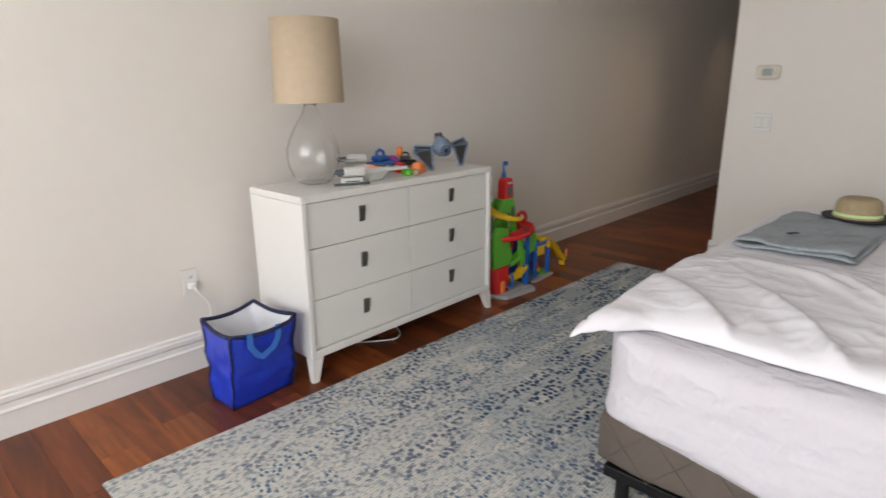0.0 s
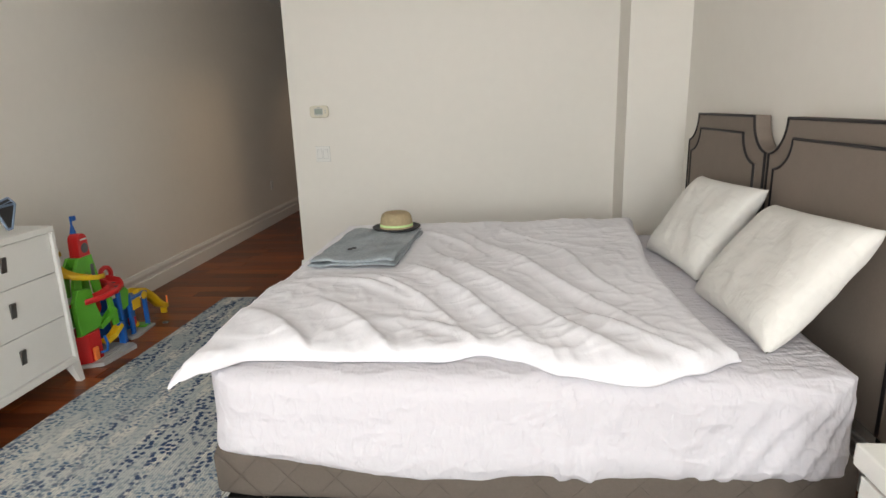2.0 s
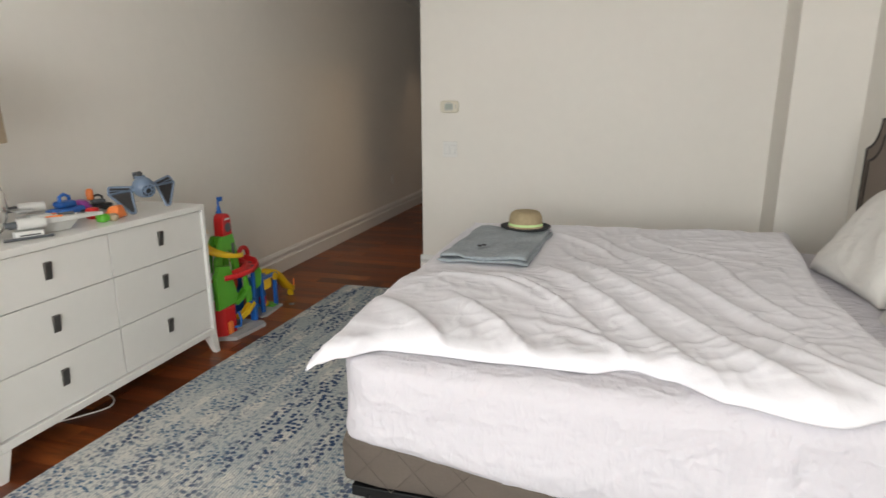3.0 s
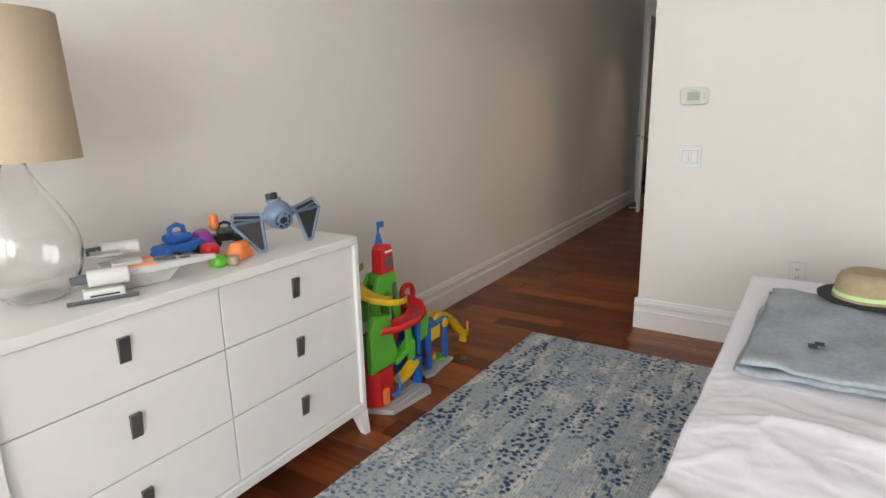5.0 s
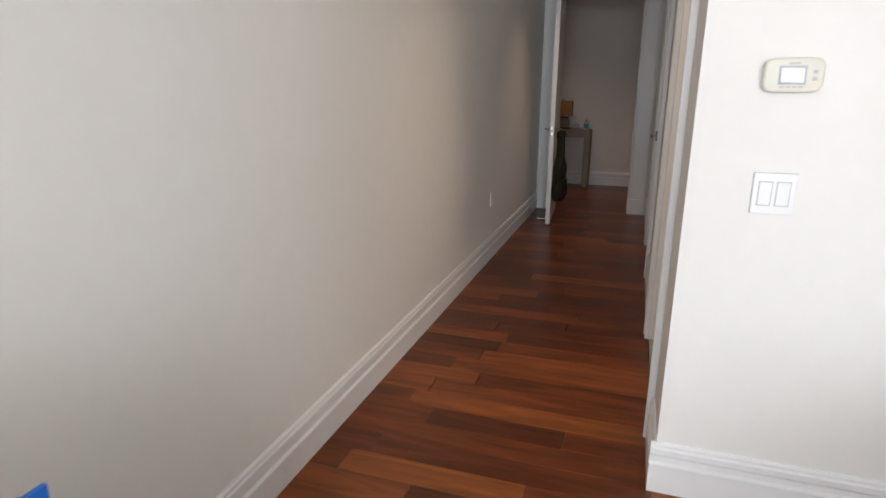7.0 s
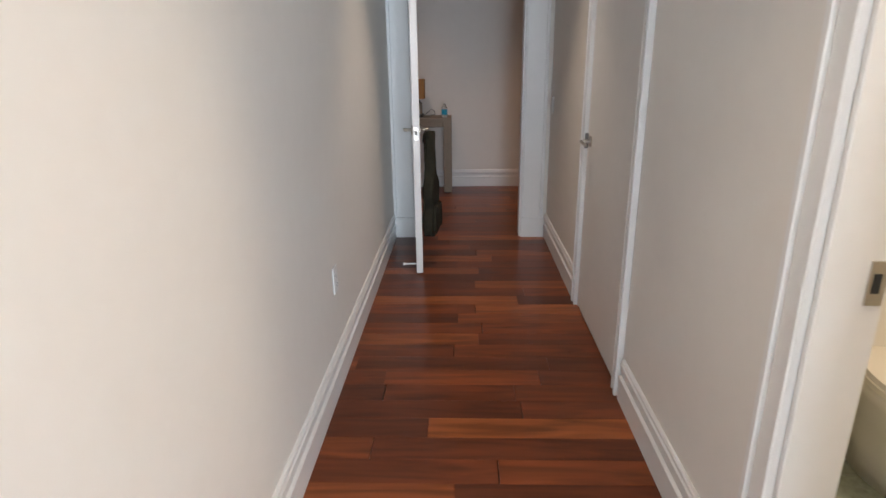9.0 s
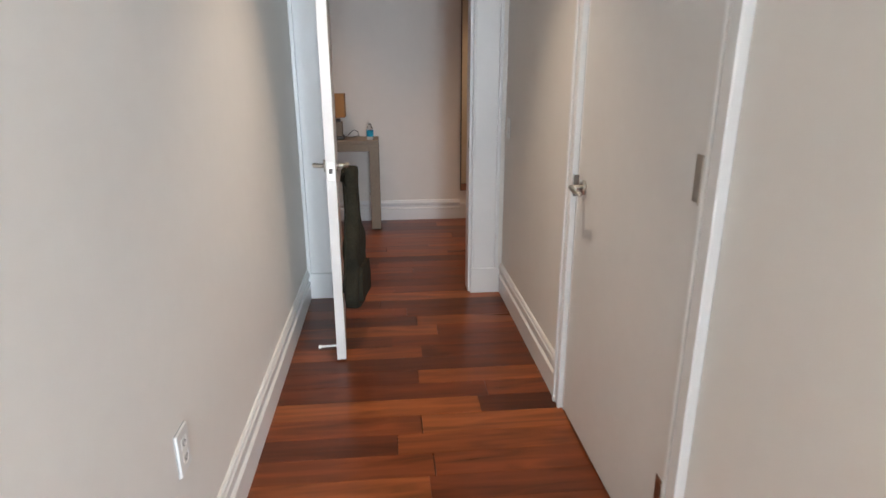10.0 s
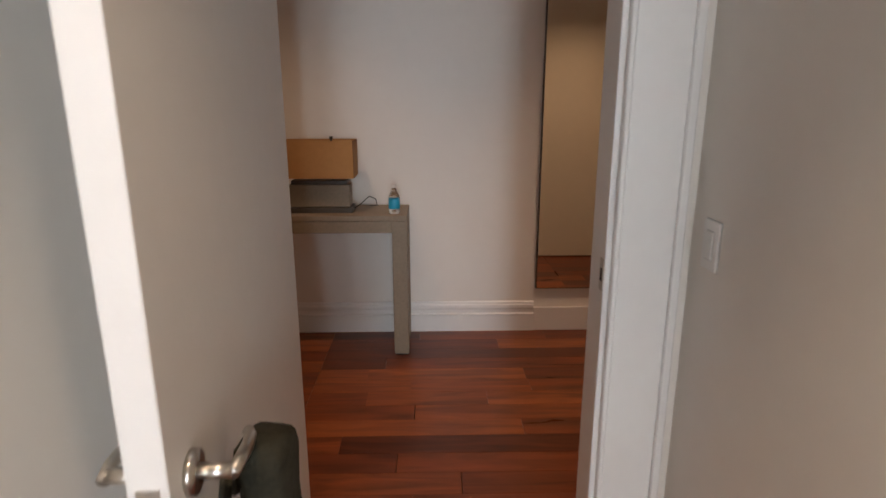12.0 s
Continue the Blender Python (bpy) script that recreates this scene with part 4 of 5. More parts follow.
def plate(name, m, w, h, label, kind):
    """A wall plate in its own x-z plane, front towards -y."""
    p = thing(name, m, label, "switch" if kind == "switch" else "outlet")
    part("cover", B(-w / 2, w / 2, -0.008, -0.0015, -h / 2, h / 2, 0.002), PLASTIC_W, p)
    # grey rim stands in for the shadow line round the plate
    part("gasket", B(-w / 2 - 0.0012, w / 2 + 0.0012, -0.0014, 0, -h / 2 - 0.0012, h / 2 + 0.0012), DGREYL, p)
    if kind == "switch":
        for k in range(max(1, round(w / 0.058))):
            c = (k - (max(1, round(w / 0.058)) - 1) / 2) * 0.047
            # grey backing paints the shade in the gap round the rocker
            part("rocker_frame", B(c - 0.019, c + 0.019, -0.0085, -0.0065, -0.036, 0.036, 0.001), DGREYL, p)
            part("rocker", B(c - 0.0165, c + 0.0165, -0.011, -0.006, -0.0335, 0.0335, 0.0015), PLASTIC_W, p)
    else:
        for z in (-0.02, 0.02):
            part("socket", B(-0.016, 0.016, -0.009, -0.006, z - 0.014, z + 0.014, 0.003), PLASTIC_W, p)
            bm = B(-0.008, -0.0055, -0.0096, -0.0085, z - 0.004, z + 0.006)
            box(bm, 0.0055, 0.008, -0.0096, -0.0085, z - 0.004, z + 0.006)
            box(bm, -0.002, 0.002, -0.0096, -0.0085, z - 0.01, z - 0.006)
            part("slot", bm, DARK, p)
    return p


DGREYL = mat("shadow_gap_grey", (0.46, 0.46, 0.45), 0.6)
plate("light_switch", pose(1.468, 0, 1.06), 0.112, 0.118, "white double rocker light switch on the wall", "switch")
plate("wall_outlet", pose(2.05, 0, 0.46), 0.072, 0.115, "white double wall outlet above the baseboard", "outlet")
plate("wall_outlet", pose(0, -3.365, 0.445, 0, 0, 90), 0.072, 0.115, "white double wall outlet with a plugged in cord", "outlet")
plate("wall_outlet", pose(0, 2.59, 0.49, 0, 0, 90), 0.072, 0.115, "white double wall outlet on the hall wall", "outlet")
plate("wall_outlet", pose(0, -1.36, 0.45, 0, 0, 90), 0.072, 0.115, "white double wall outlet behind the toy", "outlet")

pl = thing("power_cord", pose(0, 0, 0), "white power cord hanging from the outlet", "cord")
part("plug", B(0.008, 0.04, -3.381, -3.349, 0.412, 0.442, 0.006), PLASTIC_W, pl)
part("cord", sweep(bmesh.new(), eased([(0.035, -3.365, 0.425), (0.05, -3.355, 0.40), (0.045, -3.305, 0.33), (0.04, -3.30, 0.25), (0.045, -3.27, 0.12), (0.06, -3.2, 0.02), (0.12, -3.0, 0.006), (0.3, -2.75, 0.006), (0.42, -2.6, 0.006), (0.47, -2.5, 0.006), (0.40, -2.42, 0.006), (0.25, -2.4, 0.006), (0.1, -2.45, 0.006)]), 0.004, 8), PLASTIC_W, pl, "", True)


def thermostat():
    t = thing("thermostat", pose(1.468, 0, 1.388), "cream wall thermostat with a small grey-green display", "thermostat")
    bm = bmesh.new()
    pts = []
    for k in range(40):
        a = 2 * math.pi * k / 40
        c, s = math.cos(a), math.sin(a)
        pts.append((0.074 * math.copysign(abs(c) ** 0.35, c), 0.046 * math.copysign(abs(s) ** 0.45, s)))
    prism(bm, pts, 0.026, Matrix(((1, 0, 0, 0), (0, 0, -1, 0), (0, 1, 0, 0), (0, 0, 0, 1))))
    fr = [f for f in bm.faces if len(f.verts) > 6]
    bmesh.ops.bevel(bm, geom=list({e for f in fr for e in f.edges}), offset=0.006, segments=2, profile=0.5, affect="EDGES")
    part("case", bm, CREAM, t)
    part("bezel", B(-0.037, 0.031, -0.0265, -0.025, -0.025, 0.025, 0.001), DGREYL, t, "grey display bezel")
    part("display", B(-0.032, 0.026, -0.0275, -0.0255, -0.02, 0.02, 0.001), LCD, t, "grey-green display with window sheen as faint glow")
    part("button", B(0.045, 0.056, -0.0275, -0.0255, 0.004, 0.014, 0.001), DGREYL, t)
    part("button", B(0.045, 0.056, -0.0275, -0.0255, -0.014, -0.004, 0.001), DGREYL, t)
    for k in range(4):
        part("key", B(-0.03 + k * 0.015, -0.02 + k * 0.015, -0.0272, -0.0255, -0.033, -0.028), DGREYL, t)
    part("printed_mark", B(-0.015, 0.012, -0.0265, -0.0258, 0.028, 0.034), DGREYL, t)


CREAM = mat("cream_plastic", (0.66, 0.62, 0.51), 0.4, spread=0.02)
# faint emission stands in for window light reflected on the display
LCD = mat("display", (0.2, 0.23, 0.2), 0.12, Emission_Color=(0.8, 0.92, 0.85, 1), Emission_Strength=0.14)
thermostat()

# ---- hall and corridor ----
GIG = mat("dark_olive_nylon", (0.028, 0.025, 0.016), 0.9, spread=0.35, scale=12, bump=0.7, bump_scale=28, Specular_IOR_Level=0.2)
DRIFT = mat("washed_oak", (0.25, 0.2, 0.14), 0.5, spread=0.14, scale=7, bump=0.1, bump_scale=90)
AMBER = mat("brown_linen_shade", (0.42, 0.22, 0.08), 0.85, spread=0.08, scale=30, bump=0.2, bump_scale=400)
DWOOD = mat("dark_bronze", (0.06, 0.05, 0.04), 0.4, spread=0.15, scale=10)
MIRROR = mat("mirror_silver", (0.9, 0.9, 0.9), 0.0, 1.0, spread=0.0)
CREAMDOOR = mat("cream_door_paint", (0.8, 0.7, 0.5), 0.4, spread=0.02, scale=2)
WATER = glass("bottle_plastic", (0.95, 0.98, 1.0), 0.05, 1.33)
LABELB = mat("turquoise_label", (0.02, 0.35, 0.55), 0.4)
PORCELAIN = mat("white_porcelain", (0.82, 0.79, 0.73), 0.12, spread=0.01)
MARBLE = mat("grey_green_marble", (0.33, 0.36, 0.3), 0.2, spread=0.25, scale=5)
TILE = mat("pale_green_stone_tile", (0.4, 0.42, 0.3), 0.25, spread=0.15, scale=8)


def lever(parent, x, y, z, out, along):
    """A lever handle on a face; out: +1 or -1 along y; along: which way the grip points."""
    bm = bmesh.new()
    tube(bm, (x, y, z), (x, y + out * 0.009, z), 0.027, n=28)
    tube(bm, (x, y + out * 0.008, z), (x, y + out * 0.05, z), 0.010, n=16)
    sweep(bm, [(x - along * 0.008, y + out * 0.05, z), (x + along * 0.02, y + out * 0.054, z + 0.002), (x + along * 0.05, y + out * 0.055, z), (x + along * 0.08, y + out * 0.051, z - 0.004), (x + along * 0.095, y + out * 0.045, z - 0.008)], 0.0085, 10)
    return part("lever_handle", bm, NICKEL, parent, "satin nickel lever handle", True)


def hinge(parent, x, y, z):
    bm = bmesh.new()
    tube(bm, (x, y, z - 0.05), (x, y, z + 0.05), 0.0075, n=12)
    box(bm, x + 0.002, x + 0.03, y - 0.0025, y - 0.0005, z - 0.05, z + 0.05)
    return part("hinge", bm, NICKEL, parent, "satin nickel hinge")


def door_leaf(name, m, w, label):
    """A flush door: hinge edge at x=0, the leaf along +x, its faces towards -y and +y."""
    d = thing(name, m, label, "door")
    part("leaf", B(0.0, w, -0.022, 0.022, 0.01, DOOR_H - 0.022, 0.002), DOORM, d)
    return d


od = door_leaf("open_door", pose(0.207, END - 0.012, 0, 0, 0, -85.9), 0.868, "open white flush hall door with lever handles")
lever(od, 0.868 - 0.062, 0.022, 0.962, 1, -1)
lever(od, 0.868 - 0.062, -0.022, 0.962, -1, -1)
bm = B(0.868, 0.8705, -0.0125, 0.0125, 0.905, 0.985, 0.0008)
lp = part("latch_plate", bm, NICKEL, od, "nickel latch plate in the door edge")
part("latch_bolt", B(0.8705, 0.878, -0.008, 0.008, 0.935, 0.96, 0.003), DWOOD, lp)
for z in (0.25, 1.1, 1.95):
    hinge(od, -0.006, -0.026, z)
st = bmesh.new()
tube(st, (0.79, -0.022, 0.05), (0.79, -0.1, 0.05), 0.006, n=10)
tube(st, (0.79, -0.1, 0.05), (0.79, -0.113, 0.05), 0.010, n=12)
part("door_stop", st, PLASTIC_W, od, "small white door stop")

cd = door_leaf("closet_door", pose(1.254, CLOSET[0] + 0.016, 0, 0, 0, 90), CLOSET[1] - CLOSET[0] - 0.033, "closed white flush closet door with a lever handle")
lever(cd, 0.86 - 0.066, 0.022, 0.97, 1, -1)
for z in (0.27, 1.14, 1.9):
    bm = bmesh.new()
    tube(bm, (-0.006, 0.03, z - 0.055), (-0.006, 0.03, z + 0.055), 0.008, n=12)
    box(bm, 0.0, 0.046, 0.0222, 0.0242, z - 0.055, z + 0.055)
    part("hinge", bm, NICKEL, cd, "satin nickel hinge")
structure("closet_threshold", B(HALL + 0.0005, 1.36, CLOSET[0], CLOSET[1], -0.014, 0.0), PLANKS, "red-brown wooden threshold under the closet door")
structure("bath_threshold", B(HALL + 0.0005, 1.3565, BATH[0] + 0.015, BATH[1] - 0.015, -0.014, 0.012, 0.003), MARBLE, "grey-green marble threshold of the bathroom")
structure("closet_strike", B(1.2135, 1.2365, CLOSET[1] - 0.0165, CLOSET[1] - 0.0135, 0.925, 1.005, 0.0008), PEWTER, "nickel strike plate on the closet jamb")

bm = B(OPEN[1] - 0.0165, OPEN[1] - 0.0135, END - 0.001, END + 0.03, 0.905, 0.99, 0.0008)
structure("hall_end_strike", bm, NICKEL, "nickel strike plate on the door jamb")
structure("hall_end_strike_hole", B(OPEN[1] - 0.0172, OPEN[1] - 0.0162, END + 0.007, END + 0.021, 0.93, 0.965), DARK, "dark latch hole of the strike plate")
bm = B(HALL + 0.082, HALL + 0.116, BATH[1] - 0.0172, BATH[1] - 0.0135, 0.94, 1.03, 0.0008)
structure("bath_strike", bm, NICKEL, "nickel strike plate on the bathroom jamb")
structure("bath_strike_hole", B(HALL + 0.09, HALL + 0.105, BATH[1] - 0.018, BATH[1] - 0.017, 0.965, 1.005), DARK, "dark latch hole of the strike plate")
for a, b in ((OPEN[1], HALL - 0.021), (0.021, OPEN[0])):
    structure("plinth", B(a, b, END - 0.031, END, 0, 0.165, 0.002), TRIM, "white plinth block at the foot of the casing")
plate("light_switch", pose(HALL, 4.70, 1.055, 0, 0, -90), 0.072, 0.118, "white single rocker light switch near the door", "switch")


def gig_bag():
    g = thing("guitar_bag", od.matrix_world @ pose(0.705, 0.046, -0.055, 0, 0, -14), "dark olive soft guitar bag hanging on the open door", "guitar bag")
    half = [(0.0, 0.27), (0.07, 0.275), (0.13, 0.30), (0.158, 0.36), (0.15, 0.42), (0.11, 0.475), (0.1, 0.52), (0.124, 0.575), (0.12, 0.63), (0.085, 0.67), (0.05, 0.7), (0.036, 0.74), (0.034, 0.9), (0.042, 0.965), (0.034, 0.99), (0.0, 0.995)]
    pts = half + [(-x, z) for x, z in reversed(half[1:-1])]
    bm = prism(bmesh.new(), pts, -0.07, Matrix(((1, 0, 0, -0.02), (0, 0, -1, 0), (0, 1, 0, 0), (0, 0, 0, 1))))
    fr = [f for f in bm.faces if len(f.verts) > 6]
    bmesh.ops.bevel(bm, geom=list({e for f in fr for e in f.edges}), offset=0.02, segments=4, profile=0.6, affect="EDGES")
    bmesh.ops.rotate(bm, verts=bm.verts, cent=(0, 0, 0.95), matrix=Matrix.Rotation(radians(4), 3, "Y"))
    for v in bm.verts:
        v.co += Vector((1, 1, 0)) * 0.006 * noise.noise(v.co * 7)
    part("body", bm, GIG, g, "", True)
    bm = prism(bmesh.new(), [(-0.1, 0.33), (0.1, 0.33), (0.105, 0.42), (0.08, 0.5), (-0.08, 0.5), (-0.105, 0.42)], -0.02, Matrix(((1, 0, 0, -0.05), (0, 0, -1, 0.068), (0, 1, 0, 0), (0, 0, 0, 1))))
    part("pocket", bm, GIG, g)
    part("strap", sweep(bmesh.new(), [(0.02, 0.004, 0.93), (0.06, 0.02, 0.985), (0.085, 0.03, 0.972), (0.07, 0.03, 0.9), (0.075, 0.022, 0.7), (0.11, 0.02, 0.5), (0.12, 0.012, 0.4)], 0.008, 8), GIG, g, "", True)


gig_bag()


def console():
    t = thing("console_table", pose(-0.83, 6.395, 0), "plain washed oak console table against the wall", "table")
    w, d, h, k = 1.275, 0.335, 0.798, 0.082
    part("tabletop", B(0, w, 0, d, h - 0.03, h, 0.003), DRIFT, t)
    part("apron", B(k, w - k, 0.002, 0.03, h - 0.095, h - 0.0305, 0.002), DRIFT, t)
    part("apron", B(k, w - k, d - 0.03, d - 0.002, h - 0.095, h - 0.0305, 0.002), DRIFT, t)
    for x in (0, w - k):
        for y in (0, d - k):
            part("leg", B(x, x + k, y, y + k, 0.008, h - 0.0305, 0.003), DRIFT, t)
            part("foot", B(x + 0.01, x + k - 0.01, y + 0.01, y + k - 0.01, 0.0, 0.0085), DARK, t)
    for x in (-1,):
        part("apron", B(w - k + 0.002, w - 0.004, k, d - k, h - 0.095, h - 0.0305, 0.002), DRIFT, t)


console()


def box_lamp():
    la = thing("table_lamp", pose(-0.02, 6.545, 0.798), "rectangular table lamp with a brown linen shade and dark base", "lamp")
    part("foot", B(-0.19, 0.17, -0.07, 0.07, 0.0, 0.03, 0.004), DWOOD, la, "dark bronze foot")
    part("base", B(-0.175, 0.155, -0.05, 0.05, 0.0305, 0.15, 0.004), DRIFT, la, "grey wooden block base")
    part("cap", B(-0.16, 0.14, -0.04, 0.04, 0.1505, 0.172, 0.003), DWOOD, la)
    x0, x1, y0, y1, z0, z1, k = -0.2, 0.185, -0.1, 0.1, 0.19, 0.385, 0.004
    bm = bmesh.new()
    loops = []
    for q, z in ((0, z0), (0, z1), (k, z1), (k, z0)):
        loops.append([bm.verts.new(c) for c in ((x0 + q, y0 + q, z), (x1 - q, y0 + q, z), (x1 - q, y1 - q, z), (x0 + q, y1 - q, z))])
    for a in range(4):
        for c in range(4):
            bm.faces.new((loops[a][c], loops[a][(c + 1) % 4], loops[(a + 1) % 4][(c + 1) % 4], loops[(a + 1) % 4][c]))
    part("shade", bm, AMBER, la, "brown linen rectangular shade")
    bm = B(x0, x1, -0.004, 0.004, z1 - 0.012, z1 - 0.008)
    tube(bm, (0.06, 0, 0.17), (0.06, 0, z1 + 0.006), 0.005, n=10)
    tube(bm, (0.06, 0, z1 + 0.004), (0.06, 0, z1 + 0.018), 0.009, n=12)
    part("stem", bm, DWOOD, la)
    part("cord", sweep(bmesh.new(), [(0.16, 0.02, 0.006), (0.2, 0.03, 0.03), (0.25, 0.03, 0.075), (0.285, 0.03, 0.06), (0.29, 0.06, 0.02), (0.24, 0.12, 0.006)], 0.003, 6), DWOOD, la, "", True)


box_lamp()

bo = thing("water_bottle", pose(0.375, 6.46, 0.798), "small clear plastic water bottle with a turquoise label", "bottle")
part("bottle_body", lathe(bmesh.new(), [(0, 0.001), (0.026, 0.001), (0.03, 0.01), (0.03, 0.085), (0.026, 0.1), (0.013, 0.125), (0.011, 0.138), (0, 0.138)], 28), WATER, bo, "", True)
part("label", lathe(bmesh.new(), [(0.0303, 0.028), (0.0308, 0.03), (0.0308, 0.078), (0.0303, 0.08)], 28), LABELB, bo, "turquoise paper label", True)
part("cap", lathe(bmesh.new(), [(0, 0.138), (0.0135, 0.138), (0.0135, 0.152), (0, 0.153)], 20), PLASTIC_W, bo, "white screw cap", True)

mi = thing("wall_mirror", pose(1.205, FAR - 0.03, 0), "tall frameless mirror with a thin dark edge on the wall", "mirror")
part("backing", B(0, 0.62, 0.004, 0.03, 0.275, 2.1, 0.002), DWOOD, mi, "thin dark edge")
part("mirror_glass", B(0.006, 0.614, 0.0, 0.0038, 0.281, 2.094), MIRROR, mi, "silvered mirror glass")

dc = door_leaf("corridor_door", pose(1.37, END + 0.145, 0), 0.9, "closed cream painted door in the corridor")
dc.children[0].data.materials[0] = CREAMDOOR

# ---- bathroom, seen through its doorway ----
bf = tagged(part("bathroom_floor", B(1.357, 2.88, 0.121, 2.319, -0.013, 0.004), SUB, None, "grey-green marble tile floor of the bathroom"), kind="structure")
for i in range(4):
    for j in range(6):
        x0, y0 = 1.36 + i * 0.38, 0.125 + j * 0.366
        part("tile", B(x0, x0 + 0.376, y0, y0 + 0.362, 0.0, 0.012, 0.0015, 1), MARBLE, bf)
wt = tagged(part("bathroom_wainscot", B(1.357, 2.88, 2.31, 2.3195, 0, 1.08), TRIM, None, "pale green stone tiled lower bathroom wall"), kind="structure")
for i in range(5):
    for j in range(7):
        part("tile", B(1.36 + i * 0.305, 1.662 + i * 0.305, 2.3, 2.3095, 0.013 + j * 0.153, 0.163 + j * 0.153, 0.0015, 1), TILE, wt)


def toilet():
    t = thing("toilet", pose(2.03, 2.29, 0), "white porcelain toilet with a closed lid", "toilet")
    part("tank", B(-0.21, 0.21, -0.2, -0.01, 0.38, 0.74, 0.025, 4), PORCELAIN, t, "", True)
    part("tank_lid", B(-0.225, 0.225, -0.215, 0.0, 0.741, 0.785, 0.012, 3), PORCELAIN, t, "", True)
    bm = bmesh.new()
    rings = []
    for z, a, b, cy in ((0.012, 0.11, 0.2, -0.33), (0.12, 0.1, 0.19, -0.33), (0.24, 0.14, 0.22, -0.38), (0.34, 0.18, 0.26, -0.43), (0.395, 0.19, 0.265, -0.44)):
        rings.append([bm.verts.new((a * math.cos(2 * math.pi * i / 36), cy + b * math.sin(2 * math.pi * i / 36), z)) for i in range(36)])
    for p, q in zip(rings, rings[1:]):
        for i in range(36):
            bm.faces.new((p[i], p[(i + 1) % 36], q[(i + 1) % 36], q[i]))
    bm.faces.new(rings[0])
    bm.faces.new(rings[-1])
    part("bowl", bm, PORCELAIN, t, "", True)
    for nm, z0, z1, k in (("seat", 0.396, 0.414, 1.03), ("lid", 0.415, 0.435, 1.0)):
        bm = bmesh.new()
        prism(bm, [(0.19 * k * math.cos(2 * math.pi * i / 40), -0.44 + 0.262 * k * math.sin(2 * math.pi * i / 40)) for i in range(40)], z1 - z0, Matrix.Translation((0, 0, z0)))
        part(nm, bm, PORCELAIN, t)


toilet()
cl = thing("ceiling_lamp", pose(2.1, 1.0, H), "round warm white bathroom ceiling lamp", "lamp")
part("ring", lathe(bmesh.new(), [(0.15, 0), (0.16, -0.03), (0.2, -0.035), (0.2, 0)], 36), PLASTIC_W, cl, "", True)

for dx, dy, dw in DOWNLIGHTS:
    dl = thing("ceiling_downlight", pose(dx, dy, H), "small recessed white ceiling downlight", "downlight", "recessed ceiling lights")
    part("trim_ring", lathe(bmesh.new(), [(0.075, 0), (0.075, -0.006), (0.055, -0.004), (0.055, 0)], 28), PLASTIC_W, dl, "", True)

# ---- toys ----
def trough(bm, pts, w, wall, th=0.006):
    """An open channel along points: a floor and two low walls."""
    pts = [Vector(p) for p in pts]
    prof = ((-w / 2, wall), (-w / 2, -th), (w / 2, -th), (w / 2, wall), (w / 2 - th, wall), (w / 2 - th, 0), (-w / 2 + th, 0), (-w / 2 + th, wall))
    prev = None
    for i, p in enumerate(pts):
        d = pts[min(i + 1, len(pts) - 1)] - pts[max(i - 1, 0)]
        side = Vector((d.y, -d.x, 0)).normalized()
        up = side.cross(d).normalized()
        if up.z < 0:
            up = -up
        cur = [bm.verts.new(p + side * a + up * b) for a, b in prof]
        if prev:
            for k in range(8):
                bm.faces.new((prev[k], prev[(k + 1) % 8], cur[(k + 1) % 8], cur[k]))
        else:
            bm.faces.new(cur)
        prev = cur
    bm.faces.new(prev)
    return bm


YZ = Matrix(((0, 0, 1, 0), (1, 0, 0, 0), (0, 1, 0, 0), (0, 0, 0, 1)))


def slab(pts, x, th):
    """An upright panel with its outline in (y, z)."""
    bm = prism(bmesh.new(), pts, th, Matrix.Translation((x, 0, 0)) @ YZ)
    fr = [f for f in bm.faces if len(f.verts) >= len(pts)]
    bmesh.ops.bevel(bm, geom=list({e for f in fr for e in f.edges}), offset=min(0.003, th / 3), segments=1, profile=0.5, affect="EDGES")
    return bm


def arc(cy, cz, r, a0, a1, n=10):
    return [(cy + r * math.cos(radians(a0 + (a1 - a0) * i / n)), cz + r * math.sin(radians(a0 + (a1 - a0) * i / n))) for i in range(n + 1)]


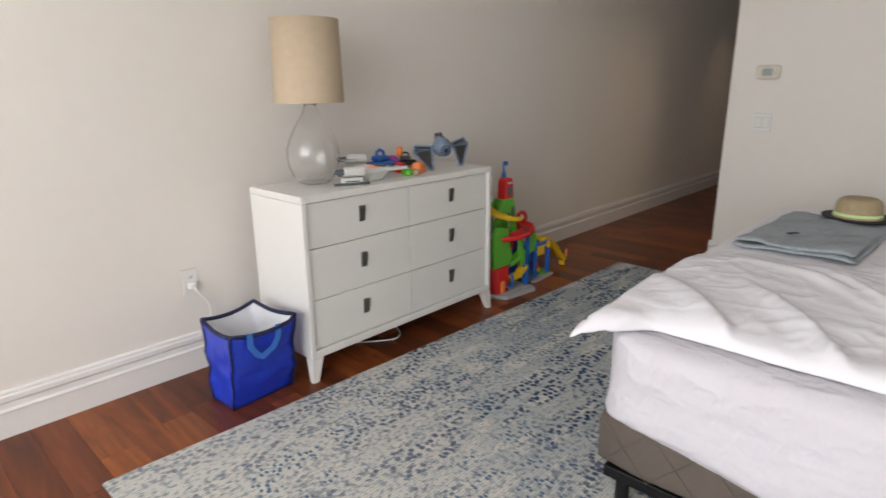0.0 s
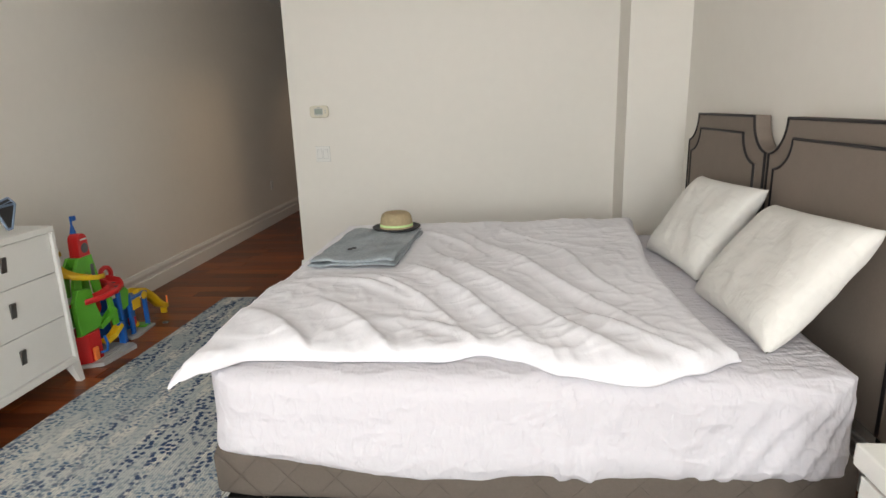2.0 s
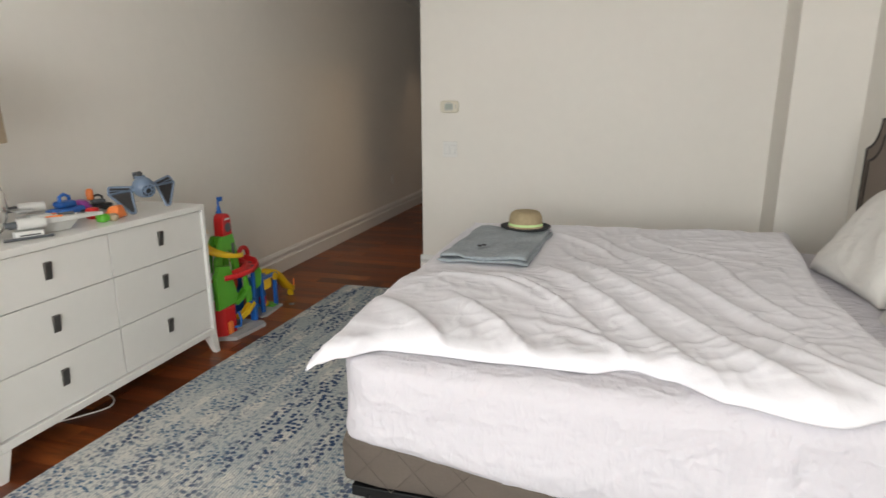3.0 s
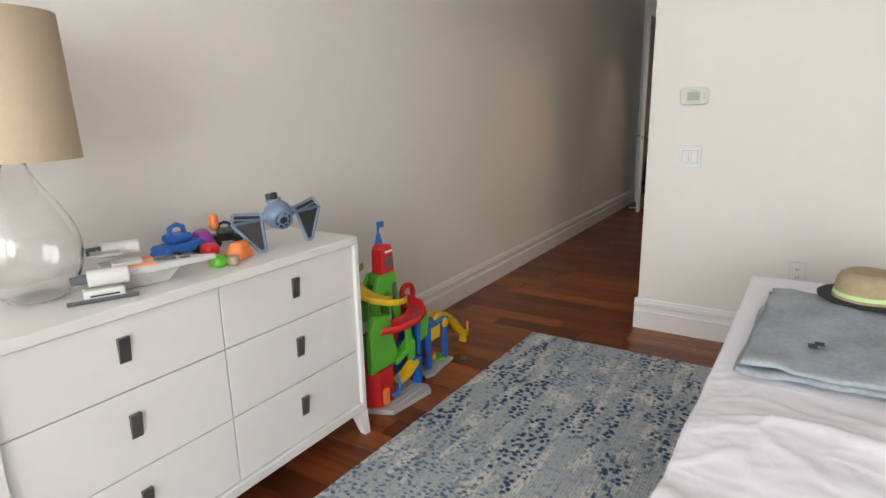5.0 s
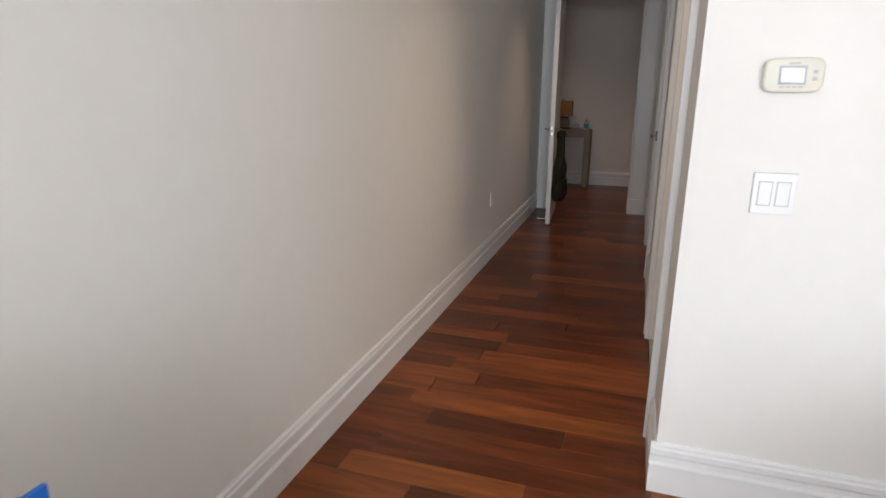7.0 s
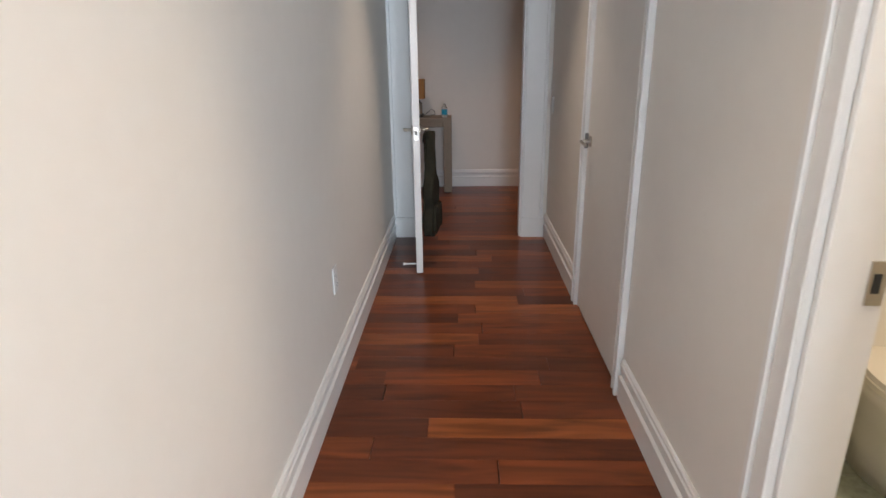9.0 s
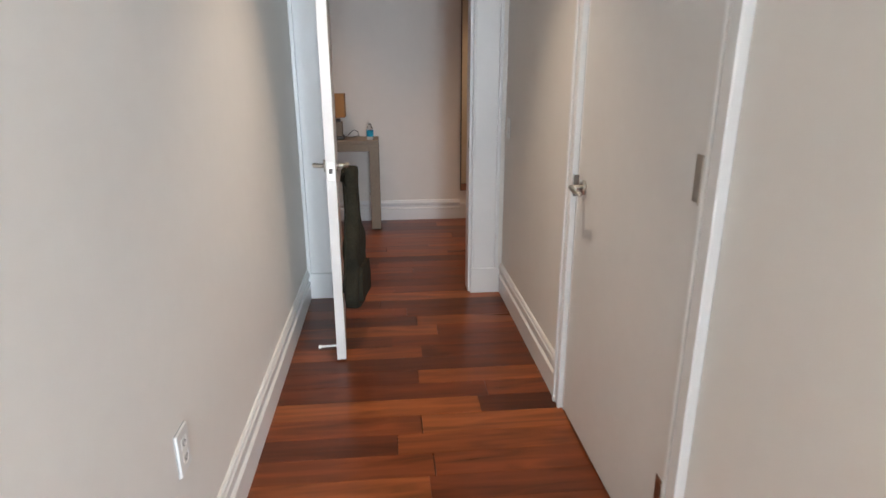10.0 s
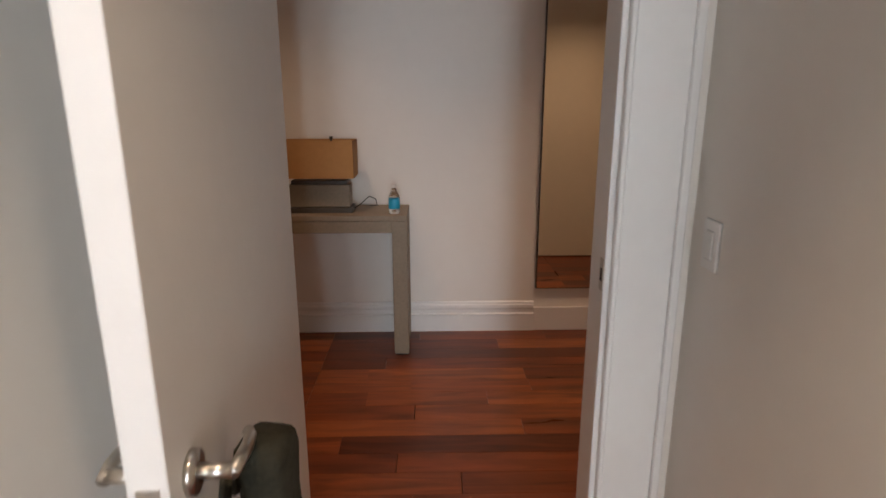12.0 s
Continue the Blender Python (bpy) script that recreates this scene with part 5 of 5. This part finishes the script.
def toy_garage():
    g = thing("toy_garage", pose(-0.015, -0.012, 0), "tall plastic toy car garage in red, green, yellow and blue", "toy")
    cy, cx = -1.46, 0.385
    bm = prism(bmesh.new(), [(0.30, -1.66), (0.44, -1.68), (0.575, -1.62), (0.61, -1.36), (0.57, -1.325), (0.30, -1.33)], 0.022, Matrix.Translation((0, 0, 0.001)))
    part("base", bm, GREYP, g, "grey plastic base plate")
    for k in range(3):
        part("road_rib", B(0.50 + k * 0.03, 0.505 + k * 0.03, -1.6, -1.37, 0.0235, 0.028), GREYP, g)
    # red foot, green flanks with arches, red clock tower, blue flag
    bm = bmesh.new()
    prism(bm, [(0.36, -1.655), (0.46, -1.66), (0.51, -1.625), (0.515, -1.53), (0.48, -1.49), (0.36, -1.49)], 0.17, Matrix.Translation((0, 0, 0.0235)))
    part("foot_tower", bm, RED, g, "red lower tower")
    part("pump", B(0.512, 0.53, -1.615, -1.575, 0.03, 0.11, 0.008), ORANGE, g, "orange fuel pump")
    part("hose", sweep(bmesh.new(), [(0.525, -1.56, 0.06), (0.535, -1.52, 0.055), (0.53, -1.5, 0.09), (0.515, -1.5, 0.14)], 0.008, 8), BLUE, g, "blue hose", True)
    low = [(-1.66, 0.195), (-1.49, 0.195), (-1.47, 0.25), (-1.50, 0.34), (-1.52, 0.44), (-1.62, 0.46), (-1.66, 0.40)]
    part("flank", slab(low, 0.47, 0.03), GREEN, g, "green lower flank")
    part("flank", slab(low, 0.33, 0.02), GREEN, g, "green lower flank")
    up = [(-1.60, 0.36), (-1.585, 0.48), (-1.55, 0.56), (-1.51, 0.615), (-1.40, 0.615), (-1.375, 0.5), (-1.36, 0.36), (-1.415, 0.36)] + arc(-1.475, 0.48, 0.045, 0, 180) + [(-1.535, 0.36)]
    part("tower_wall", slab(up, 0.43, 0.022), GREEN, g, "green arched tower wall")
    part("tower_wall", slab(up, 0.365, 0.016), GREEN, g, "green arched tower wall")
    part("tower_link", B(0.382, 0.4295, -1.505, -1.405, 0.56, 0.612), GREEN, g)
    part("sticker", B(0.4525, 0.4535, -1.43, -1.40, 0.46, 0.56), DGREY, g, "dark printed sticker")
    tower = [(-1.495, 0.6155), (-1.405, 0.6155), (-1.41, 0.71)] + arc(-1.45, 0.712, 0.04, 0, 180, 8)
    part("clock_tower", slab(tower, 0.385, 0.065), RED, g, "red clock tower")
    cl2 = lathe(bmesh.new(), [(0, 0.003), (0.026, 0.003), (0.03, 0.0), (0, 0)], 24)
    bmesh.ops.transform(cl2, matrix=Matrix.Translation((0.4515, -1.445, 0.665)) @ YZ, verts=cl2.verts)
    part("clock_face", cl2, DGREY, g, "grey printed clock face")
    part("clock_label", B(0.4505, 0.452, -1.47, -1.42, 0.712, 0.722), PLASTIC_W, g)
    bm = bmesh.new()
    tube(bm, (0.4, -1.45, 0.752), (0.4, -1.45, 0.795), 0.018, 0.008, 12)
    tube(bm, (0.4, -1.45, 0.79), (0.4, -1.45, 0.852), 0.006, n=10)
    box(bm, 0.396, 0.404, -1.448, -1.41, 0.822, 0.85, 0.002)
    part("flag", bm, BLUE, g, "blue flag on the roof")
    # ramps
    helix = [(cx + 0.02 + 0.115 * math.cos(radians(a)), cy - 0.045 + 0.115 * math.sin(radians(a)), z) for a, z in ((170, 0.635), (200, 0.62), (230, 0.60), (255, 0.575), (280, 0.55), (305, 0.53), (330, 0.513), (355, 0.5), (380, 0.49), (400, 0.485))]
    part("upper_ramp", trough(bmesh.new(), helix, 0.075, 0.022), YELLOW, g, "yellow spiral ramp", True)
    for hx, hy, hz in helix[1:4]:
        part("slot", B(hx - 0.012, hx + 0.012, hy - 0.009, hy + 0.009, hz - 0.003, hz + 0.004, 0.002), BLACKP, g, "dark slot in the ramp")
    ring = [(cx + 0.012 + 0.15 * math.cos(radians(a)), cy + 0.042 + 0.16 * math.sin(radians(a)), z) for a, z in ((220, 0.33), (245, 0.345), (270, 0.355), (300, 0.365), (330, 0.375), (0, 0.385), (30, 0.395), (60, 0.40), (90, 0.405), (115, 0.41))]
    part("lower_ramp", trough(bmesh.new(), ring, 0.085, 0.026), RED, g, "red curved ramp", True)
    for hx, hy, hz in ring[5:9]:
        part("slot", B(hx - 0.009, hx + 0.009, hy - 0.009, hy + 0.009, hz - 0.003, hz + 0.003, 0.002), DGREY, g, "dark slot in the ramp")
    part("deck", B(0.34, 0.46, -1.66, -1.5, 0.385, 0.393, 0.002), OFFW, g)
    arch = arc(-1.215, 0.43, 0.062, -20, 200, 14) + list(reversed(arc(-1.215, 0.43, 0.038, -20, 200, 14)))
    part("handle", slab(arch, 0.37, 0.022), RED, g, "red carrying handle")
    part("gate", B(0.37, 0.392, -1.275, -1.155, 0.33, 0.41, 0.004), RED, g)
    # middle: blue posts, green and yellow shelves
    part("post", B(0.49, 0.53, -1.345, -1.315, 0.0235, 0.16, 0.003), BLUE, g, "blue post")
    part("post", B(0.48, 0.5, -1.30, -1.275, 0.16, 0.36, 0.003), BLUE, g, "blue post")
    part("blue_shelf", B(0.33, 0.46, -1.47, -1.3, 0.2, 0.21, 0.002), BLUE, g)
    part("blue_wall", B(0.33, 0.345, -1.48, -1.2, 0.0235, 0.3, 0.003), BLUE, g)
    part("green_ramp", trough(bmesh.new(), [(0.485, -1.49, 0.185), (0.49, -1.42, 0.21), (0.495, -1.35, 0.25)], 0.05, 0.022), GREEN, g, "green ramp")
    part("yellow_ramp", trough(bmesh.new(), [(0.5, -1.48, 0.085), (0.505, -1.41, 0.10), (0.51, -1.34, 0.145)], 0.05, 0.022), YELLOW, g, "yellow ramp")
    part("green_post", slab([(-1.38, 0.16), (-1.34, 0.16), (-1.335, 0.22), (-1.36, 0.28), (-1.375, 0.37), (-1.40, 0.37), (-1.395, 0.26)], 0.49, 0.02), GREEN, g)
    wheel = lathe(bmesh.new(), [(0, 0.012), (0.05, 0.012), (0.058, 0.006), (0.058, 0), (0, 0)], 24)
    bmesh.ops.transform(wheel, matrix=Matrix.Translation((0.45, -1.46, 0.3)) @ YZ, verts=wheel.verts)
    part("wheel_disc", wheel, RED, g, "red lift wheel")
    # side wing with slide
    part("tray", prism(bmesh.new(), [(0.38, -1.2), (0.5, -1.24), (0.52, -1.2), (0.5, -0.97), (0.38, -0.97)], 0.014, Matrix.Translation((0, 0, 0.001))), GREYP, g, "grey plastic tray")
    part("wing_wall", slab([(-1.22, 0.016), (-1.0, 0.016), (-1.0, 0.25), (-1.03, 0.25)] + arc(-1.08, 0.2, 0.03, 0, 180, 6) + [(-1.13, 0.26), (-1.22, 0.26)], 0.375, 0.014), BLUE, g, "blue wing wall")
    part("wing_post", B(0.46, 0.48, -1.02, -0.99, 0.016, 0.24, 0.003), BLUE, g)
    part("wing_post", B(0.46, 0.48, -1.18, -1.15, 0.016, 0.28, 0.003), BLUE, g)
    part("wing_deck", B(0.375, 0.485, -1.19, -0.985, 0.24, 0.255, 0.003), BLUE, g)
    part("gable", slab([(-1.15, 0.17), (-1.07, 0.17), (-1.065, 0.245), (-1.15, 0.245)], 0.472, 0.012), YELLOW, g)
    part("gable", slab(arc(-1.025, 0.235, 0.028, 0, 360, 14)[:-1], 0.483, 0.01), YELLOW, g)
    part("lift_car", B(0.43, 0.47, -1.16, -1.11, 0.06, 0.12, 0.012), RED, g, "small red car")
    part("lift_car", B(0.43, 0.468, -1.12, -1.085, 0.04, 0.075, 0.01), YELLOW, g)
    part("green_pad", B(0.39, 0.48, -1.06, -0.985, 0.016, 0.03, 0.004), GREEN, g)
    part("green_wall", slab([(-1.28, 0.2), (-1.19, 0.22), (-1.17, 0.32), (-1.21, 0.36), (-1.27, 0.34)], 0.47, 0.014), GREEN, g)
    part("yellow_block", B(0.42, 0.46, -1.2, -1.165, 0.27, 0.34, 0.004), YELLOW, g)
    slide = [(0.42, -1.07, 0.25), (0.42, -1.02, 0.258), (0.42, -0.96, 0.24), (0.42, -0.90, 0.2), (0.42, -0.85, 0.155), (0.42, -0.81, 0.11), (0.42, -0.77, 0.075), (0.42, -0.735, 0.055), (0.42, -0.71, 0.05)]
    part("slide", trough(bmesh.new(), slide, 0.065, 0.024, 0.012), YELLOW, g, "yellow curved slide", True)
    part("slide_foot", B(0.40, 0.44, -0.735, -0.71, 0.0, 0.04, 0.003), YELLOW, g)
    bm = bmesh.new()
    tube(bm, (0.445, -0.712, 0.05), (0.445, -0.707, 0.125), 0.006, n=10)
    part("marker", bm, ORANGE, g, "orange marker stick")


toy_garage()
tagged(part("toy_piece", B(0.52, 0.555, -0.96, -0.93, 0.0, 0.012, 0.004), DGREY), "small dark grey toy piece lying on the floor", "toy")

DTOP = 0.868


def sheet(pts, th):
    """A thin flat panel through corner points, thickened along its normal."""
    bm = bmesh.new()
    pts = [Vector(p) for p in pts]
    nrm = (pts[1] - pts[0]).cross(pts[2] - pts[0]).normalized() * th / 2
    f = [bm.verts.new(p + nrm) for p in pts]
    g = [bm.verts.new(p - nrm) for p in pts]
    k = len(pts)
    bm.faces.new(f)
    bm.faces.new(list(reversed(g)))
    for i in range(k):
        bm.faces.new((f[i], f[(i + 1) % k], g[(i + 1) % k], g[i]))
    return bm


def wing_ship():
    s = thing("toy_spaceship", pose(0.43, -2.07, DTOP + 0.009, 6, 0, -23), "blue-grey toy spaceship with black bent wing panels", "toy")
    # local +x points out of the cockpit window
    cz = 0.116
    ball = bmesh.new()
    bmesh.ops.create_uvsphere(ball, u_segments=28, v_segments=16, radius=0.053, matrix=Matrix.Translation((0, 0, cz)))
    bo2 = part("cockpit", ball, BLUEGREY, s, "round blue-grey cockpit", True)
    rot = Matrix.Translation((0.04, 0, cz - 0.012)) @ Matrix.Rotation(radians(105), 4, "Y")
    for nm, prof, mt, lab in (("window_ring", [(0.029, 0.0), (0.035, 0.004), (0.035, 0.011), (0.029, 0.011)], BLUEGREY, ""), ("window_pane", [(0, 0.006), (0.029, 0.006), (0.029, 0), (0, 0)], BLACKP, "black segmented window"),
                              ("window_hub", [(0, 0.0115), (0.013, 0.0115), (0.015, 0.007), (0, 0.007)], BLACKP, ""), ("hub_ring", [(0.0125, 0.0075), (0.0135, 0.012), (0.017, 0.012), (0.0175, 0.0075)], BLUEGREY, "")):
        bm = lathe(bmesh.new(), prof, 24)
        bmesh.ops.transform(bm, matrix=rot, verts=bm.verts)
        part(nm, bm, mt, bo2, lab)
    for k in range(8):
        bar = B(0.015, 0.03, -0.0022, 0.0022, 0.006, 0.0105)
        bmesh.ops.transform(bar, matrix=rot @ Matrix.Rotation(k * math.pi / 4, 4, "Z"), verts=bar.verts)
        part("window_bar", bar, BLUEGREY, bo2)
    hatch = bmesh.new()
    tube(hatch, (-0.012, 0, cz + 0.035), (-0.012, 0, cz + 0.058), 0.026, 0.024, 18)
    part("hatch_ring", hatch, BLUEGREY, s, "open grey hatch")
    part("hatch_lid", B(-0.042, -0.034, -0.022, 0.022, cz + 0.04, cz + 0.075, 0.003), DGREY, s, "dark grey hatch lid")
    part("pilot", pad_mesh(bmesh.new(), -0.026, 0.002, -0.012, 0.012, cz + 0.05, cz + 0.078, 5, 0.01, 0.002, 0.001, 3), BLACKP, s, "black toy pilot block", True)
    for sy in (-1, 1):
        arm = bmesh.new()
        tube(arm, (0, sy * 0.044, cz + 0.002), (0, sy * 0.064, cz + 0.004), 0.019, 0.014, 12)
        part("arm", arm, BLUEGREY, s)
        inner, outer = (-0.004, sy * 0.062, cz + 0.012), (-0.03, sy * 0.15, cz + 0.026)
        corner, crease = (-0.012, sy * 0.164, cz - 0.006), (0.006, sy * 0.064, cz - 0.004)
        tip_a, tip_b = (0.034, sy * 0.098, 0.007), (0.036, sy * 0.078, 0.007)
        for face in ((inner, outer, corner, crease), (crease, corner, tip_a, tip_b)):
            wo = part("wing_panel", sheet(face, 0.006), BLACKP, s, "black wing panel")
            fr = bmesh.new()
            v3 = [Vector(p) for p in face]
            for p, q in zip(v3, v3[1:] + v3[:1]):
                tube(fr, p, q, 0.0062, n=8)
            if face[0] == inner:
                tube(fr, v3[3], (v3[1] + v3[2]) / 2, 0.004, n=8)
            part("wing_frame", fr, BLUEGREY, wo, "blue-grey wing frame")


wing_ship()


def white_ship():
    s = thing("toy_spaceship", pose(0.395, -2.62, DTOP, 0, 0, 66), "off-white toy spaceship with round engine tubes", "toy")
    # local +x is the nose, the hull lies flat on the dresser
    outline = [(-0.08, -0.06), (0.05, -0.058), (0.16, -0.028), (0.215, -0.012), (0.235, -0.008), (0.235, 0.008), (0.215, 0.012), (0.16, 0.03), (0.05, 0.052), (-0.08, 0.055)]
    hull = prism(bmesh.new(), outline, 0.03, Matrix.Translation((0, 0, 0.042)))
    for v in hull.verts:
        k = max(0, (v.co.x + 0.08) / 0.315)
        v.co.z += -0.012 * k if v.co.z > 0.052 else 0.004 * k
    bmesh.ops.bevel(hull, geom=list(hull.edges), offset=0.003, segments=1, profile=0.5, affect="EDGES")
    h = part("hull", hull, OFFW, s)
    keel = prism(bmesh.new(), [(-0.075, -0.05), (0.04, -0.045), (0.13, -0.012), (0.13, 0.012), (0.04, 0.045), (-0.075, 0.05)], 0.0405, Matrix.Translation((0, 0, 0.001)))
    for v in keel.verts:
        if v.co.z < 0.02:
            v.co.x, v.co.y = v.co.x * 0.8 - 0.012, v.co.y * 0.6
    part("keel", keel, OFFW, s, "off-white wedge underside")
    part("canopy", B(0.06, 0.12, -0.012, 0.012, 0.06, 0.075, 0.004), DGREY, h, "dark canopy")
    part("panel", B(-0.05, 0.03, -0.03, 0.03, 0.068, 0.079, 0.003), OFFW, h)
    for y0, y1 in ((-0.05, -0.044), (0.03, 0.036)):
        part("stripe", B(-0.02, 0.06, y0, y1, 0.065, 0.0735), ORANGE, h, "orange stripe")
    part("hull_mark", B(0.13, 0.16, -0.012, 0.004, 0.057, 0.066), DGREY, h)
    for y, z, fore in ((-0.085, 0.06, 0.0), (0.085, 0.026, 0.05), (0.075, 0.1, 0.05)):
        e = bmesh.new()
        tube(e, (-0.115 + fore, y, z), (-0.015 + fore, y, z), 0.023, n=24)
        bmesh.ops.bevel(e, geom=[q for q in e.edges if len(q.link_faces) == 2 and any(len(f.verts) > 4 for f in q.link_faces)], offset=0.003, segments=2, profile=0.5, affect="EDGES")
        en = part("engine", e, OFFW, s, "white engine tube")
        e = bmesh.new()
        tube(e, (-0.155 + fore, y, z), (-0.1155 + fore, y, z), 0.0115, 0.0145, 18)
        part("exhaust", e, DGREY, en, "grey exhaust")
        part("wing", B(-0.095, -0.02, min(y, 0), max(y, 0), z - 0.003, z + 0.003), GREYP, s)
    fin = part("folded_wing", B(-0.13, -0.03, -0.115, -0.062, 0.006, 0.034, 0.006), OFFW, s, "folded white wing block")
    part("slot", B(-0.115, -0.045, -0.1165, -0.1148, 0.016, 0.021), BLACKP, fin)
    e = bmesh.new()
    tube(e, (0.0, -0.115, 0.0065), (-0.17, -0.115, 0.0065), 0.006, n=10)
    part("cannon", e, DGREY, s)


white_ship()


def toy_car(m, body, trim, label):
    c = thing("toy_car", m, label, "toy")
    bo3 = part("car_body", B(-0.06, 0.06, -0.03, 0.03, 0.014, 0.04, 0.008), body, c)
    part("cabin", B(-0.03, 0.03, -0.024, 0.024, 0.041, 0.062, 0.008), trim, c)
    bm = sweep(bmesh.new(), [(-0.025, 0, 0.04), (-0.02, 0, 0.078), (0.0, 0, 0.084), (0.02, 0, 0.076), (0.027, 0, 0.04)], 0.006, 8)
    part("roll_bar", bm, body, c, "", True)
    for x in (-0.04, 0.04):
        for y in (-0.036, 0.036):
            w = bmesh.new()
            tube(w, (x, y * 0.85 - 0.006, 0.0135), (x, y * 0.85 + 0.006, 0.0135), 0.0135, n=16)
            part("wheel", w, BLACKP, c)


toy_car(pose(0.215, -2.35, DTOP, 0, 0, 100) @ Matrix.Scale(1.4, 4), STRAPB, BLUE, "large blue toy car with a roll bar and dark wheels")
toy_car(pose(0.18, -2.13, DTOP, 0, 0, 70), BLACKP, DGREY, "small black toy buggy with a roll bar")
tagged(part("toy_driver", pad_mesh(bmesh.new(), 0.165, 0.195, -2.19, -2.16, DTOP + 0.064, DTOP + 0.12, 5, 0.012, 0.002, 0.002, 2), ORANGE, None, "", True), "small orange toy driver block sitting on the buggy", "toy")


def shell(x, y, sx, sy, h, turn, material, label):
    """A faceted moulded toy shell with a ridge and a cut-off back."""
    bm = bmesh.new()
    prism(bm, [(-1, -0.7), (0.3, -1), (1, -0.35), (1, 0.4), (0.2, 1), (-0.9, 0.8)], 1.0)
    for v in bm.verts:
        if v.co.z > 0.5:
            v.co.x, v.co.y = v.co.x * 0.55 - 0.15, v.co.y * 0.6
            v.co.z = 1.0 - 0.35 * max(0, v.co.x)
    bmesh.ops.scale(bm, verts=bm.verts, vec=(sx, sy, h))
    bmesh.ops.bevel(bm, geom=list(bm.edges), offset=0.008, segments=3, profile=0.5, affect="EDGES")
    ob = tagged(part("toy_shell", bm, material, None, "", True), label, "toy")
    ob.matrix_world = pose(x, y, DTOP + 0.001, 0, 0, turn)


shell(0.40, -2.255, 0.046, 0.055, 0.058, 200, ORANGE, "glossy orange moulded toy shell")
shell(0.2, -2.235, 0.045, 0.055, 0.075, 30, PURPLE, "shiny purple moulded toy shell")
tagged(part("toy_block", pad_mesh(bmesh.new(), 0.41, 0.46, -2.38, -2.335, DTOP + 0.001, DTOP + 0.035, 6, 0.012, 0.003, 0.004, 4), GREEN, None, "", True), "small green toy piece", "toy")
tagged(part("toy_block", pad_mesh(bmesh.new(), 0.44, 0.485, -2.34, -2.31, DTOP + 0.001, DTOP + 0.03, 6, 0.01, 0.003, 0.004, 5), TAN, None, "", True), "small tan toy piece", "toy")
tagged(part("toy_block", pad_mesh(bmesh.new(), 0.3, 0.35, -2.33, -2.28, DTOP + 0.001, DTOP + 0.05, 6, 0.012, 0.003, 0.004, 8), RED, None, "", True), "small red toy piece", "toy")

# ---- floor boards ----
rng = random.Random(7)
BOARD, bw = {}, 0.127
loose = bmesh.new()
count = 0


def board_mesh(length):
    key = round(length, 2)
    if key not in BOARD:
        BOARD[key] = mesh_of("board", box(bmesh.new(), 0, key - 0.0007, 0, bw - 0.0007, -0.014, 0, 0.0006, 1), PLANK)
    return BOARD[key]


def boards(x0, x1, y0, y1, near):
    global count
    y = y0
    while y < y1 - 0.01:
        x = x0 - rng.uniform(0, 0.9)
        while x < x1:
            n = round(rng.uniform(0.45, 1.5), 2)
            if x1 - (x + n) < 0.2:
                n = x1 - x
            if x + n - x0 < 0.2:
                n += 0.3
            a, b = max(x, x0), min(x + n, x1)
            if b - a > 0.01:
                if near and count < 300:
                    ob = new("board", board_mesh(b - a))
                    ob.location = (a, y, 0)
                    ob.parent = FLOOR
                    count += 1
                else:
                    box(loose, a, b - 0.0012, y, min(y + bw, y1) - 0.0012, -0.014, 0)
            x += n
        y += bw


def rows_to(y0, rows):
    return y0 + rows * bw


boards(0, HALL, rows_to(-0.762, 0), rows_to(-0.762, 44), True)
boards(0, 1.1, rows_to(-0.762, -16), rows_to(-0.762, 0), True)
boards(OPEN[0] - 0.2, 1.6, rows_to(-0.762, 44), FAR, True)
boards(0, 4.14, SOUTH, rows_to(-0.762, -16), False)
boards(1.1, 4.14, rows_to(-0.762, -16), rows_to(-0.762, 0), False)
boards(HALL, 4.14, rows_to(-0.762, 0), 0, False)
boards(-1.6, OPEN[0] - 0.2, END + 0.12, FAR, False)
boards(1.6, 3.0, END + 0.12, FAR, False)
tagged(part("far_boards", loose, PLANKS, FLOOR), kind="stuff")
